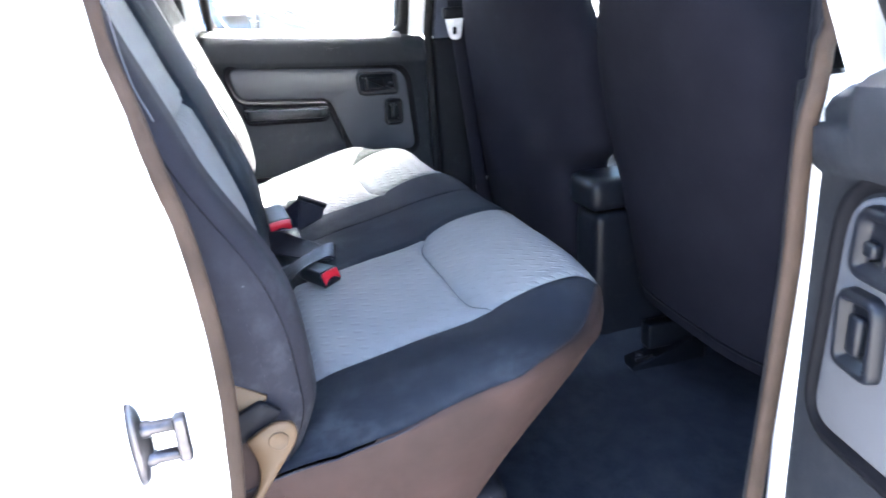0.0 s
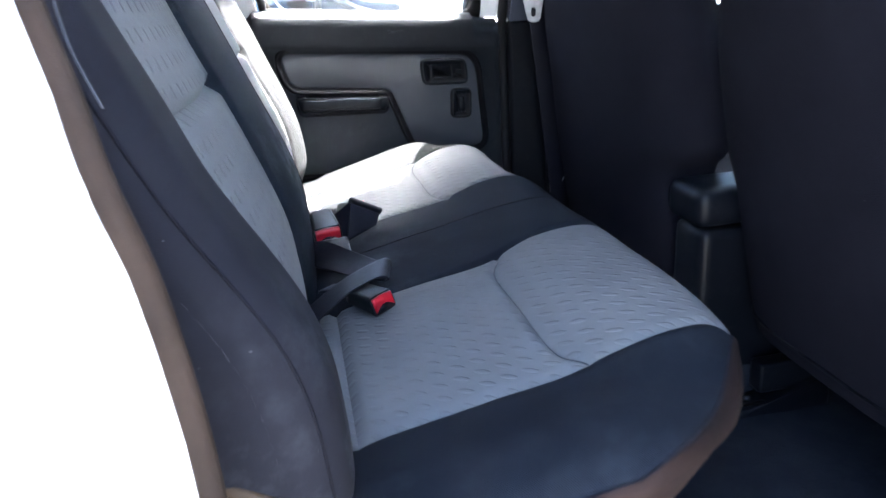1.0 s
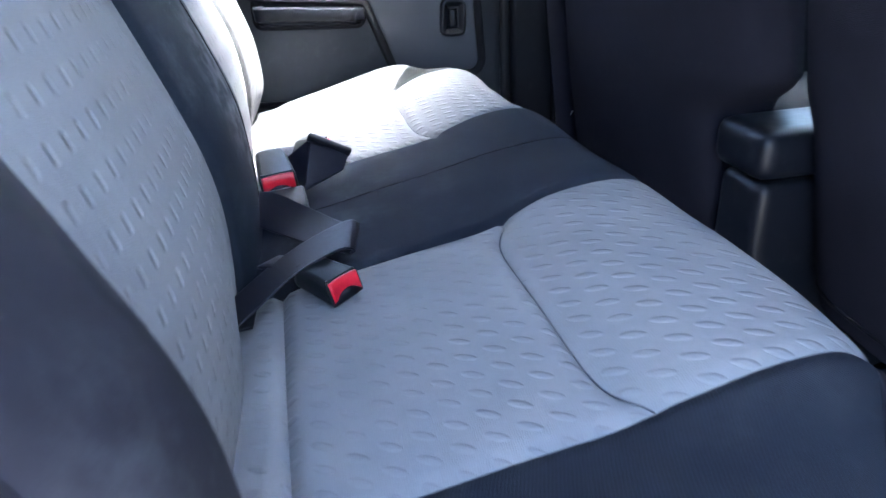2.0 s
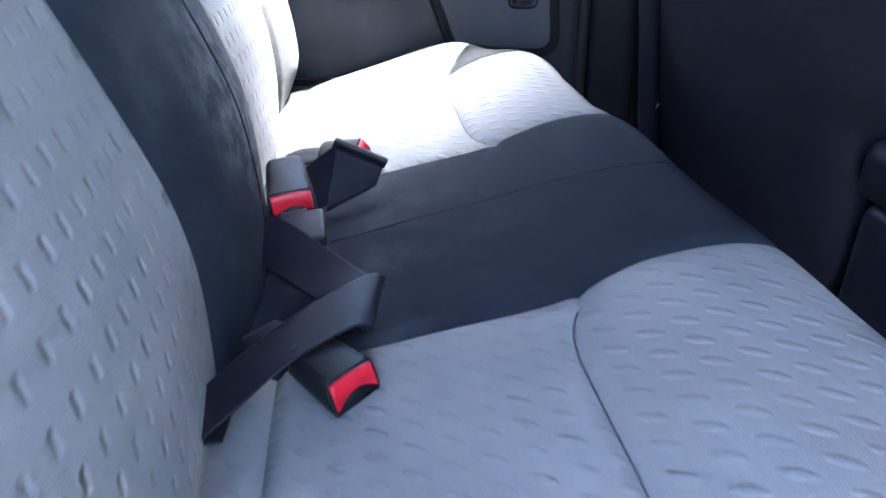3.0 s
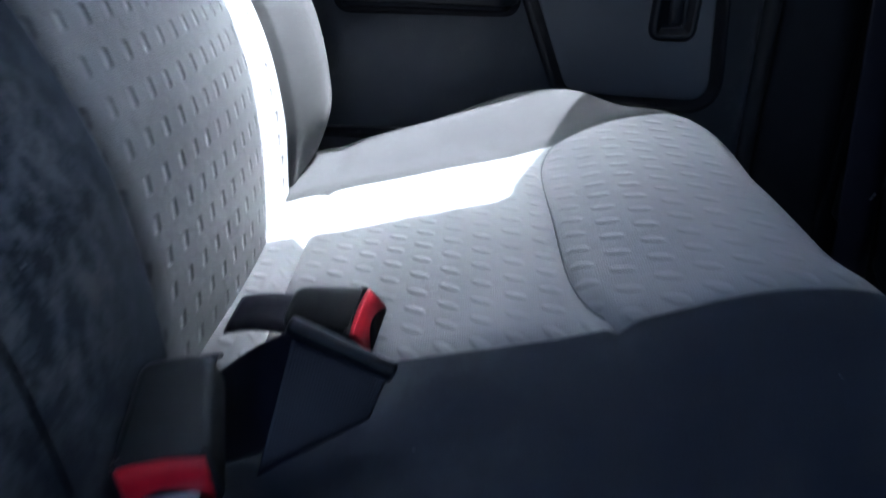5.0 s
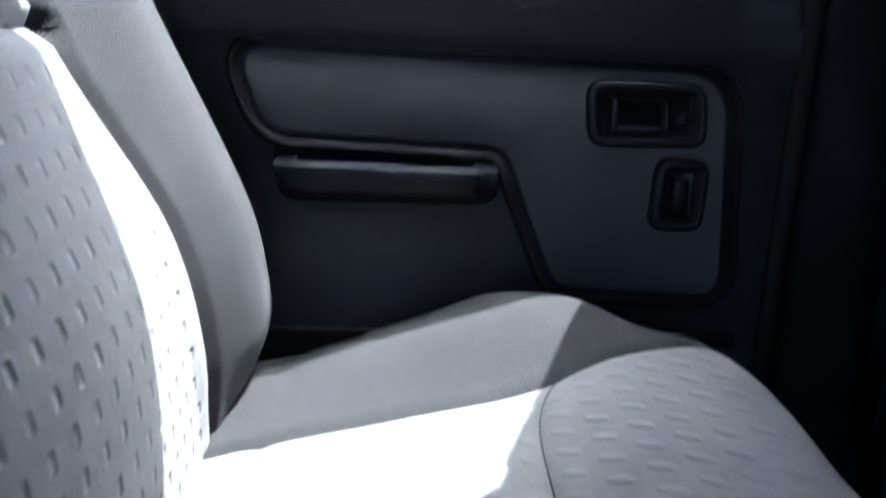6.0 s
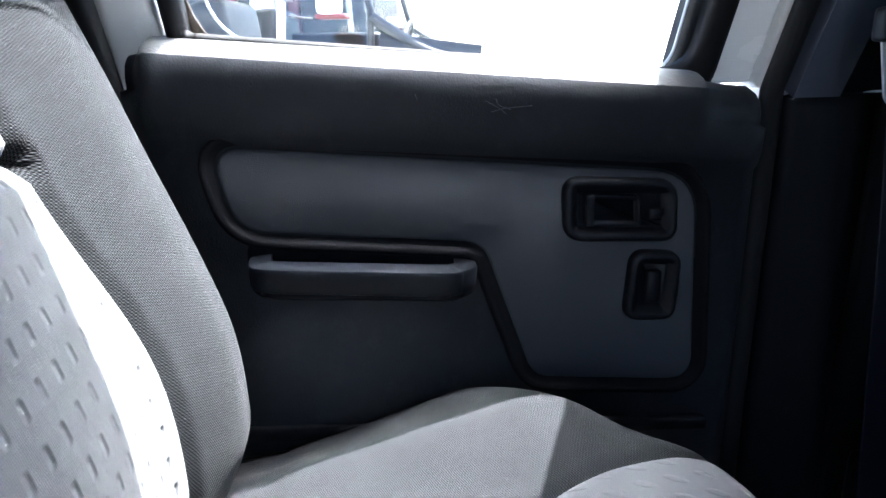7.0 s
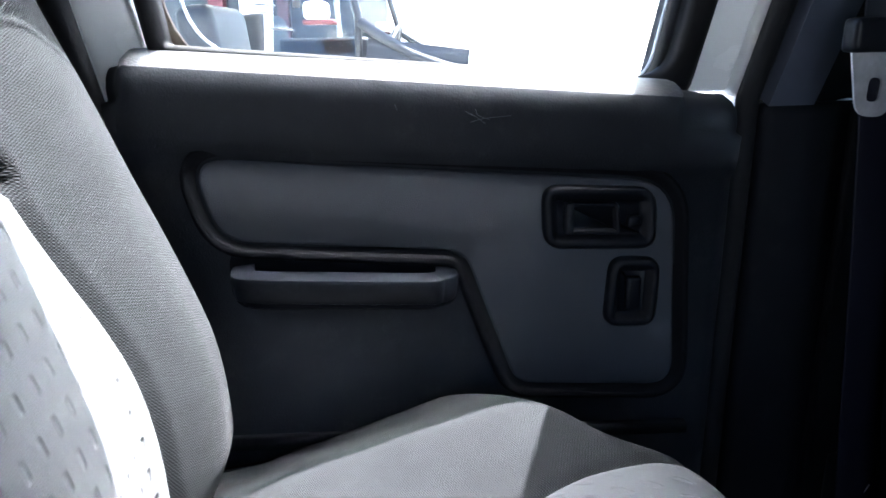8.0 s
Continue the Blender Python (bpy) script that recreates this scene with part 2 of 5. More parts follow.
BUCKLE_GREY = plain("worn_buckle_plastic", (0.0046, 0.0054, 0.0062), 0.5, vary=0.3, scale=90.0, dust=0.10, spec=0.11)
BUTTON_RED = plain("red_plastic", (0.2700, 0.0040, 0.0120), 0.4, vary=0.12, scale=50.0, spec=0.25)
TONGUE_GREY = plain("grey_plastic", (0.0078, 0.0096, 0.0120), 0.5, vary=0.3, scale=90.0, dust=0.08, spec=0.16)
STEEL = plain("zinc_steel", (0.55, 0.55, 0.56), 0.5, metal=1.0, vary=0.2, scale=60.0)
DULL_ZINC = plain("dull_zinc", (0.0510, 0.0495, 0.0540), 0.42, metal=1.0, vary=0.35, scale=70.0)
BRACKET_PAINT = plain("beige_painted_steel", (0.030, 0.0178, 0.0088), 0.5, vary=0.1, scale=30.0, spec=0.15)
WEBBING = webbing_material("seat_belt_webbing", (0.0032, 0.0033, 0.0066))
THREAD = plain("dark_thread", (0.0050, 0.0050, 0.0065), 0.9, vary=0.3, spec=0.03)
GREY_THREAD = plain("grey_thread", (0.0350, 0.0375, 0.0425), 0.9, vary=0.3, spec=0.08)
GLASS = glass_material("window_glass", (0.93, 0.96, 0.95))
# dark glass added to let less daylight into the cab
DIMMING_GLASS = glass_material("dimming_glass", (0.40, 0.46, 0.45))
MARK_WHITE = plain("etched_mark", (0.5, 0.52, 0.54), 0.8, vary=0.05)


# ---- mesh helpers ----
def mesh_object(name, bm, material, smooth=True):
    me = bpy.data.meshes.new(name)
    bmesh.ops.recalc_face_normals(bm, faces=bm.faces)
    bm.to_mesh(me)
    bm.free()
    if smooth:
        me.shade_smooth()
    me.materials.append(material)
    return new(name, me)


def part(name, bm, material, parent, label="", smooth=True):
    ob = mesh_object(name, bm, material, smooth)
    ob.parent = parent
    if label:
        tagged(ob, label)
    return ob


def thing(name, label, category, m=None, group="", kind=""):
    ob = new(name)
    ob.empty_display_size = 0.05
    if m is not None:
        ob.matrix_world = m
    return tagged(ob, label, category, group, kind)


def box(lo, hi, bevel=0.0, segments=2, m=None):
    bm = bmesh.new()
    bmesh.ops.create_cube(bm, size=1.0)
    for v in bm.verts:
        v.co = Vector([lo[i] + (v.co[i] + 0.5) * (hi[i] - lo[i]) for i in range(3)])
    if bevel:
        bmesh.ops.bevel(bm, geom=list(bm.edges), offset=bevel, segments=segments, profile=0.6, affect="EDGES")
    if m is not None:
        bmesh.ops.transform(bm, matrix=m, verts=bm.verts)
    return bm


def rounded_outline(points, radii, steps=5):
    """Points of a closed outline whose corners are rounded."""
    out = []
    k = len(points)
    for i in range(k):
        p, a, c = Vector(points[i]), Vector(points[i - 1]), Vector(points[(i + 1) % k])
        r = radii[i] if isinstance(radii, (list, tuple)) else radii
        if r <= 0:
            out.append(p)
            continue
        d1, d2 = (a - p).normalized(), (c - p).normalized()
        r1, r2 = min(r, (a - p).length * 0.48), min(r, (c - p).length * 0.48)
        for s in range(steps + 1):
            f = s / steps
            q = (1 - f) ** 2 * (p + d1 * r1) + 2 * f * (1 - f) * p + f ** 2 * (p + d2 * r2)
            out.append(q)
    return out


def inset_loop(loop, d):
    """Moves a closed 2D outline inwards by d."""
    k = len(loop)
    area = sum(loop[i - 1].x * loop[i].y - loop[i].x * loop[i - 1].y for i in range(k))
    sg = 1.0 if area > 0 else -1.0
    out = []
    for i in range(k):
        t = (loop[(i + 1) % k] - loop[i - 1])
        t = t.normalized() if t.length > 1e-9 else Vector((1, 0))
        out.append(loop[i] + Vector((-t.y, t.x)) * d * sg)
    return out


def plate(loop, levels, place, cap_last=True, cap_first=False):
    """A raised or sunk shape: rings of the outline, each (inset, height), put into space by place(u, v, h)."""
    bm = bmesh.new()
    rings = []
    for inset, h in levels:
        rings.append([bm.verts.new(place(p.x, p.y, h)) for p in inset_loop(loop, inset)])
    k = len(loop)
    for a, b in zip(rings, rings[1:]):
        for i in range(k):
            bm.faces.new((a[i - 1], a[i], b[i], b[i - 1]))
    if cap_last:
        bm.faces.new(rings[-1])
    if cap_first:
        bm.faces.new(rings[0])
    return bm


def frames_along(points, closed=False):
    out = []
    k = len(points)
    for i in range(k):
        a = points[i - 1] if (closed or i > 0) else points[i]
        b = points[(i + 1) % k] if (closed or i < k - 1) else points[i]
        out.append((b - a).normalized())
    return out


def sweep(points, section, up=(0, 0, 1), closed=False, caps=True):
    """A bar of the given 2D section (side, up) along a path."""
    bm = bmesh.new()
    pts = [Vector(p) for p in points]
    up = Vector(up)
    rings = []
    for p, t in zip(pts, frames_along(pts, closed)):
        side = t.cross(up).normalized()
        u2 = side.cross(t).normalized()
        rings.append([bm.verts.new(p + side * a + u2 * b) for a, b in section])
    n, k = len(rings), len(section)
    for i in range(n if closed else n - 1):
        a, b = rings[i], rings[(i + 1) % n]
        for j in range(k):
            bm.faces.new((a[j - 1], a[j], b[j], b[j - 1]))
    if caps and not closed:
        bm.faces.new(rings[0])
        bm.faces.new(rings[-1])
    return bm


def ring(rx, ry=None, k=10):
    ry = rx if ry is None else ry
    return [(rx * math.cos(6.2832 * i / k), ry * math.sin(6.2832 * i / k)) for i in range(k)]


def spline(points, steps=6, closed=False):
    """Catmull-Rom through the points."""
    pts = [Vector(p) for p in points]
    k = len(pts)
    out = []
    for i in range(k if closed else k - 1):
        p1, p2 = pts[i], pts[(i + 1) % k]
        p0 = pts[i - 1] if (closed or i > 0) else p1 * 2 - p2
        p3 = pts[(i + 2) % k] if (closed or i + 2 < k) else p2 * 2 - p1
        for s in range(steps):
            f = s / steps
            out.append(0.5 * ((2 * p1) + (p2 - p0) * f + (2 * p0 - 5 * p1 + 4 * p2 - p3) * f * f + (3 * p1 - p0 - 3 * p2 + p3) * f ** 3))
    if not closed:
        out.append(pts[-1])
    return out


def lathe(profile, m=None, k=24):
    """A turned shape round z from (radius, height) pairs."""
    bm = bmesh.new()
    rings = [[bm.verts.new((r * math.cos(6.2832 * i / k), r * math.sin(6.2832 * i / k), h)) for i in range(k)] for r, h in profile]
    for a, b in zip(rings, rings[1:]):
        for i in range(k):
            bm.faces.new((a[i - 1], a[i], b[i], b[i - 1]))
    bm.faces.new(rings[0])
    bm.faces.new(rings[-1])
    if m is not None:
        bmesh.ops.transform(bm, matrix=m, verts=bm.verts)
    return bm


def sheet(fn, us, vs, uv=None):
    """A grid from fn(u, v) with UVs in metres."""
    bm = bmesh.new()
    layer = bm.loops.layers.uv.new("UVMap")
    grid = [[bm.verts.new(fn(u, v)) for v in vs] for u in us]
    coords = [[(uv(u, v) if uv else (u, v)) for v in vs] for u in us]
    for i in range(len(us) - 1):
        for j in range(len(vs) - 1):
            ids = ((i, j), (i + 1, j), (i + 1, j + 1), (i, j + 1))
            f = bm.faces.new([grid[a][b] for a, b in ids])
            for loop, (a, b) in zip(f.loops, ids):
                loop[layer].uv = coords[a][b]
    return bm


def span(a, b, k):
    return [a + (b - a) * i / (k - 1) for i in range(k)]


def table(rows, x):
    """Smooth reading of a small table of (x, y)."""
    xs = [r[0] for r in rows]
    ys = [r[1] for r in rows]
    if x <= xs[0]:
        return ys[0] + (ys[1] - ys[0]) / (xs[1] - xs[0]) * (x - xs[0])
    if x >= xs[-1]:
        return ys[-1] + (ys[-1] - ys[-2]) / (xs[-1] - xs[-2]) * (x - xs[-1])
    i = max(j for j in range(len(xs) - 1) if xs[j] <= x)
    h = xs[i + 1] - xs[i]
    f = (x - xs[i]) / h
    m0 = (ys[i + 1] - ys[max(i - 1, 0)]) / (xs[i + 1] - xs[max(i - 1, 0)])
    m1 = (ys[min(i + 2, len(ys) - 1)] - ys[i]) / (xs[min(i + 2, len(xs) - 1)] - xs[i])
    return (2 * f ** 3 - 3 * f * f + 1) * ys[i] + (f ** 3 - 2 * f * f + f) * h * m0 + (-2 * f ** 3 + 3 * f * f) * ys[i + 1] + (f ** 3 - f * f) * h * m1


def smooth01(x):
    x = min(1.0, max(0.0, x))
    return x * x * (3 - 2 * x)


# ---- ground ----
bm = bmesh.new()
bmesh.ops.create_grid(bm, x_segments=8, y_segments=8, size=400.0)
ground = mesh_object("ground", bm, CONCRETE, False)
tagged(ground, "sunlit grey concrete yard under the pickup", "ground", kind="structure")

# ---- cab: floor, roof, walls ----
MID = 0.012          # middle of the bench
FLOOR = 0.57
bm = sheet(lambda x, y: Vector((x, y, FLOOR + 0.006 * noise.noise(Vector((x * 9, y * 9, 0))) + 0.10 * math.exp(-((y - 0.021) / 0.06) ** 4))),
           span(-0.30, 1.55, 60), span(-0.70, 0.72, 60))
floor = mesh_object("floor", bm, CARPET)
tagged(floor, "dark blue-grey carpet with a raised centre tunnel", "floor", kind="structure")

cab = thing("pickup_cab", "white painted double-cab pickup body, rear side door open", "car")


def cab_box(name, lo, hi, material, bevel=0.01, label=""):
    return part(name, box(lo, hi, bevel), material, cab, label)


cab_box("floor_pan", (-0.62, -0.76, 0.44), (1.60, 0.76, 0.55), WHITE_PAINT)
cab_box("roof", (-0.56, -0.545, 1.70), (1.14, 0.545, 1.735), WHITE_PAINT, 0.015)
# unseen strip beyond the roof edge, added to keep sun off the doorway seal
cab_box("roof_shade_strip", (-0.60, -0.625, 1.690), (1.12, -0.53, 1.712), WHITE_PAINT, 0.006)
cab_box("rear_wall", (-0.62, -0.70, 0.55), (-0.56, 0.70, 1.70), WHITE_PAINT)
cab_box("rear_trim", (-0.558, -0.69, 0.56), (-0.545, 0.69, 1.66), TRIM_BLACK, 0.003)
cab_box("firewall", (1.55, -0.74, 0.40), (1.60, 0.74, 1.05), TRIM_BLACK)
cab_box("cargo_bed", (-2.1, -0.78, 0.50), (-0.66, 0.78, 1.12), WHITE_PAINT, 0.03)
cab_box("bonnet", (1.62, -0.76, 0.50), (2.75, 0.76, 1.08), WHITE_PAINT, 0.06)
part("dashboard", box((1.12, -0.70, 0.80), (1.54, 0.70, 1.12), 0.05, 4), TRIM_BLACK, cab)
headliner = mesh_object("ceiling", box((-0.54, -0.505, 1.682), (1.12, 0.505, 1.697), 0.004), HEADLINER)
tagged(headliner, "pale grey cloth headliner", "ceiling", kind="structure")


def slanted(name, lo_x, hi_x, y0, z0, y1, z1, thick, material, side, top_shift=0.0, bevel=0.006):
    """A pillar or rail section that leans inwards from (y0, z0) to (y1, z1)."""
    bm = bmesh.new()
    bmesh.ops.create_cube(bm, size=1.0)
    for v in bm.verts:
        f = v.co.z + 0.5
        y = y0 + (y1 - y0) * f - (v.co.y + 0.5) * -thick
        x = (lo_x if v.co.x < 0 else hi_x) + top_shift * f
        v.co = Vector((x, side * y, z0 + (z1 - z0) * f))
    bmesh.ops.bevel(bm, geom=list(bm.edges), offset=bevel, segments=2, profile=0.6, affect="EDGES")
    return part(name, bm, material, cab)


for side in (-1, 1):
    # rocker, pillars, roof rail and front door shell
    cab_box("rocker", (-0.60, min(side * 0.80, side * 0.68), 0.42), (1.60, max(side * 0.80, side * 0.68), 0.60), WHITE_PAINT, 0.02)
    slanted("roof_rail", -0.55, 1.14, 0.505, 1.655, 0.490, 1.725, 0.045, WHITE_PAINT, side)
    slanted("windscreen_pillar", 1.42, 1.50, 0.70, 1.05, 0.50, 1.71, 0.045, WHITE_PAINT, side, -0.38)
    cab_box("front_door_shell", (0.47, min(side * 0.79, side * 0.71), 0.58), (1.50, max(side * 0.79, side * 0.71), 1.24), WHITE_PAINT, 0.015)
    cab_box("front_door_trim", (0.48, min(side * 0.708, side * 0.69), 0.60), (1.45, max(side * 0.708, side * 0.69), 1.235), TRIM_BLACK, 0.006)
    slanted("centre_pillar", 0.372, 0.585, 0.735, 1.24, 0.505, 1.69, 0.045, WHITE_PAINT, side)
    slanted("quarter_pillar", -0.56, -0.255, 0.735, 1.24, 0.505, 1.69, 0.045, WHITE_PAINT, side)
    # closed front door side window, unseen; its dark tint is added to cut light
    part("front_window", plate(rounded_outline([(0.59, 1.245), (1.40, 1.245), (1.10, 1.66), (0.59, 1.66)], 0.02, 4), [(0.0, 0.0), (0.0, 0.004)], lambda u, v, h: Vector((u, side * (0.735 - (v - 1.24) * 0.51 + h), v)), cap_first=True), DIMMING_GLASS, cab, "unseen side window, dark tint added to dim the cab", False)
# unseen pane, tinted dark to dim the light from ahead
part("windscreen", plate(rounded_outline([(-0.66, 0.0), (0.66, 0.0), (0.49, 0.70), (-0.49, 0.70)], 0.02, 4), [(0.0, 0.0), (0.0, 0.005)], lambda u, v, h: Vector((1.46 - v * 0.50 + h, u, 1.08 + v * 0.88)), cap_first=True), DIMMING_GLASS, cab, "unseen windscreen, dark tint added to dim the cab", False)
# near side: quarter panel, door jamb and sill
cab_box("quarter_panel", (-0.64, -0.80, 0.44), (-0.238, -0.715, 1.25), WHITE_PAINT, 0.008)
slanted("quarter_upper", -0.62, -0.240, 0.700, 1.245, 0.470, 1.69, 0.10, WHITE_PAINT, -1)
cab_box("jamb_flange", (-0.242, -0.727, 0.58), (-0.212, -0.705, 1.25), WHITE_PAINT, 0.004)
cab_box("centre_pillar_lower", (0.357, -0.735, 0.58), (0.465, -0.70, 1.245), WHITE_PAINT, 0.008)
cab_box("centre_pillar_trim", (0.366, -0.698, 0.58), (0.468, -0.672, 1.24), TRIM_BLACK, 0.008)
cab_box("upper_pillar_trim", (0.374, -0.688, 1.245), (0.455, -0.672, 1.33), TRIM_BLACK, 0.006)
cab_box("quarter_trim", (-0.54, -0.700, 0.58), (-0.226, -0.688, 1.225), TRIM_BLACK, 0.004)
# far side: quarter panel and pillar trims
cab_box("quarter_panel", (-0.64, 0.755, 0.44), (-0.262, 0.80, 1.25), WHITE_PAINT, 0.008)
cab_box("sill_trim", (0.39, 0.668, 0.56), (1.52, 0.708, 0.612), TRIM_BLACK, 0.006)
cab_box("quarter_trim", (-0.54, 0.715, 0.58), (-0.262, 0.745, 1.26), TRIM_BLACK, 0.006)
cab_box("centre_pillar_lower", (0.385, 0.735, 0.58), (0.465, 0.795, 1.245), WHITE_PAINT, 0.008)
cab_box("centre_pillar_trim", (0.388, 0.700, 0.58), (0.56, 0.733, 1.235), TRIM_BLACK, 0.012)
part("upper_pillar_trim", sweep([(0.418, 0.712, 1.237), (0.418, 0.494, 1.64)], [(-0.028, -0.012), (0.028, -0.012), (0.024, 0.010), (-0.024, 0.010)], (0, -1, 0)), PILLAR_GREY, cab, "blue-grey plastic pillar trim", False)


part("pillar_garnish", sweep([(0.516, 0.722, 1.237), (0.516, 0.502, 1.64)], [(-0.072, -0.010), (0.072, -0.010), (0.068, 0.006), (-0.068, 0.006)], (0, -1, 0)), TRIM_BLACK, cab, "black plastic pillar cover", False)


for side in (-1, 1):
    for x in (-1.42, 2.12):
        wheel = part("wheel", lathe([(0.34, -0.11), (0.37, -0.09), (0.37, 0.09), (0.34, 0.11), (0.22, 0.10)], pose(x, side * 0.70, 0.37, 90), 32), RUBBER, cab)
        part("rim", lathe([(0.22, -0.115), (0.19, 0.0), (0.22, 0.115)], pose(x, side * 0.70, 0.37, 90), 24), STEEL, wheel)


# ---- weather seal of the open doorway ----
def doorway(side):
    left = [(-0.224, 1.348), (-0.219, 1.310), (-0.208, 1.271), (-0.199, 1.231), (-0.190, 1.187), (-0.185, 1.140), (-0.182, 1.090), (-0.182, 1.037), (-0.187, 0.965), (-0.198, 0.85), (-0.187, 0.70), (-0.135, 0.62)]
    right = [(0.262, 0.615), (0.314, 0.70), (0.324, 0.82), (0.333, 0.96), (0.339, 1.080), (0.338, 1.150), (0.339, 1.200), (0.346, 1.236), (0.363, 1.268), (0.384, 1.306), (0.388, 1.45), (0.340, 1.575), (0.232, 1.60)]
    top = [(-0.10, 1.60), (-0.19, 1.575), (-0.222, 1.47)]
    pts = []
    for x, z in left + right + top:
        y = 0.684 + 0.038 * smooth01((x + 0.15) / 0.3)
        y -= max(0.0, z - 1.24) * (0.53 if x > 0 else 0.40)
        pts.append(Vector((x, side * y, z)))
    return spline(pts, 5, True)


seal = mesh_object("door_seal", sweep(doorway(-1), ring(0.0095, 0.0065, 12), (0, 1, 0), closed=True), SEAL_RUBBER)
tagged(seal, "weathered grey-brown rubber seal round the doorway", "door seal")
part("lip", sweep([p + Vector((0, 0.008, 0)) for p in doorway(-1)], ring(0.0045, 0.006, 8), (0, 1, 0), closed=True), RUBBER, seal)
# pale strip in place of the light caught by the seal's inner lip
part("lip_glint", sweep(spline([(-0.214, -0.632, 1.355), (-0.2085, -0.648, 1.315), (-0.203, -0.658, 1.288), (-0.193, -0.667, 1.262)], 6), ring(0.0006, 0.0006, 6), (0, 1, 0)), TRIM_GREY, seal, "thin pale line drawn as light on the lip")


jamb_edge = [(-0.224, 1.348), (-0.219, 1.310), (-0.208, 1.271), (-0.199, 1.231), (-0.190, 1.187), (-0.185, 1.140), (-0.182, 1.090), (-0.182, 1.037), (-0.187, 0.965), (-0.198, 0.85), (-0.187, 0.70), (-0.145, 0.60)]
bm = sheet(lambda i, f: Vector((-0.243 + (jamb_edge[i][0] + 0.243) * f, -0.7285 + 0.042 * f ** 1.5 + (max(0.0, jamb_edge[i][1] - 1.245) * 0.42), jamb_edge[i][1])), range(len(jamb_edge)), span(0, 1, 6))
part("seal_flange", bm, WHITE_PAINT, cab)


# ---- doors ----
def drop(x):
    """The belt line falls towards the front."""
    return -0.08 * (x - 0.06)


def car_door(side, m, label):
    """A rear side door in car space (closed), hinged at the front; side 1 is the far one."""
    root = thing("car_door", label, "car door", group="rear side doors")
    origin = Vector((0.40, side * 0.745, 0.0))
    root.matrix_world = m if m is not None else Matrix.Translation(origin)

    def put(name, bm, material, parent=root, label="", smooth=True, sharp=0):
        for v in bm.verts:
            v.co = Vector((v.co.x, v.co.y * side, v.co.z)) - origin
        ob = part(name, bm, material, parent, label, smooth)
        if sharp:
            ob.data.set_sharp_from_angle(angle=radians(sharp))
        return ob

    xa, xb = -0.245, 0.366
    # outer shell and inner panel
    shell = bmesh.new()
    prof = [(0.752, 0.60), (0.80, 0.62), (0.806, 0.95), (0.795, 1.20), (0.775, 1.255), (0.748, 1.255)]
    rows = [[shell.verts.new((x, y, z + (drop(x) if z > 1.1 else 0))) for y, z in prof] for x in span(xa, xb + 0.006, 4)]
    for a, b in zip(rows, rows[1:]):
        for i in range(len(prof)):
            shell.faces.new((a[i - 1], a[i], b[i], b[i - 1]))
    shell.faces.new(rows[0])
    shell.faces.new(rows[-1])
    put("shell", shell, WHITE_PAINT, smooth=False)
    prof = [(0.746, 0.61), (0.712, 0.615), (0.700, 0.64), (0.698, 0.80), (0.697, 1.00), (0.696, 1.186), (0.689, 1.192), (0.685, 1.203), (0.682, 1.228), (0.680, 1.243), (0.679, 1.254), (0.683, 1.264), (0.693, 1.272), (0.708, 1.277), (0.728, 1.279), (0.742, 1.276)]
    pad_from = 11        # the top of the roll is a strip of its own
    xs = [xa, xa + 0.004, xa + 0.012, xa + 0.018, xa + 0.024, xa + 0.030, xa + 0.038] + span(xa + 0.05, xb - 0.10, 8) + [xb - 0.078, xb - 0.070, xb - 0.062, xb - 0.02, xb - 0.006, xb]
    edge = {0: 0.022, 1: 0.012, 2: 0.004, len(xs) - 1: 0.016, len(xs) - 2: 0.006}
    bm = bmesh.new()
    rows = []
    for i, x in enumerate(xs):
        line = []
        for y, z in prof:
            y2 = min(0.746, y + edge.get(i, 0.0))
            z2 = z + (drop(x) if z > 0.8 else 0.0)
            if z > 1.23 and x > xb - 0.070:        # the padded roll stops short of the front edge
                f = smooth01((x - (xb - 0.070)) / 0.012)
                y2 = min(0.746, y2 + 0.014 * f)
                z2 -= 0.012 * f
            if z > 1.23 and x < xa + 0.030:
                f = 1 - smooth01((x - xa - 0.012) / 0.018)
                y2 = min(0.746, y2 + 0.020 * f)
                z2 -= 0.014 * f
            line.append(bm.verts.new((x, y2, z2)))
        rows.append(line)
    for a, b in zip(rows, rows[1:]):
        padded = 4 <= rows.index(a) < len(rows) - 5
        for i in range(pad_from if padded else len(prof) - 1):
            bm.faces.new((a[i], a[i + 1], b[i + 1], b[i]))
    for r in (rows[0], rows[-1]):
        bm.faces.new(r)
    # top strip; on the far door its paler colour carries the sunlight
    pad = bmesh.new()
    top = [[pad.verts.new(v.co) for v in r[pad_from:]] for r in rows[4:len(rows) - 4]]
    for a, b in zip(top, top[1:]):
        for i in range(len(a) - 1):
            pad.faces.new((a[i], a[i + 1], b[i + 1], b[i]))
    put("sill_pad", pad, SUNLIT_VINYL if side > 0 else TRIM_SOFT, label="grained vinyl sill, lightened as if in sun" if side > 0 else "")
    put("inner_panel", bm, TRIM_SOFT, label="black vinyl inner panel with a padded top roll")

    def surface(u, v, h):
        return Vector((u, 0.697 - h, v))

    # grey cloth insert with its dark moulded surround
    outline = [(-0.172, 1.202), (0.297, 1.162), (0.312, 0.936), (0.138, 0.950), (0.084, 1.100), (-0.152, 1.121)]
    radii = [0.035, 0.045, 0.030, 0.018, 0.02, 0.03]
    loop = rounded_outline(outline, radii, 7)
    big = inset_loop(loop, -0.017)
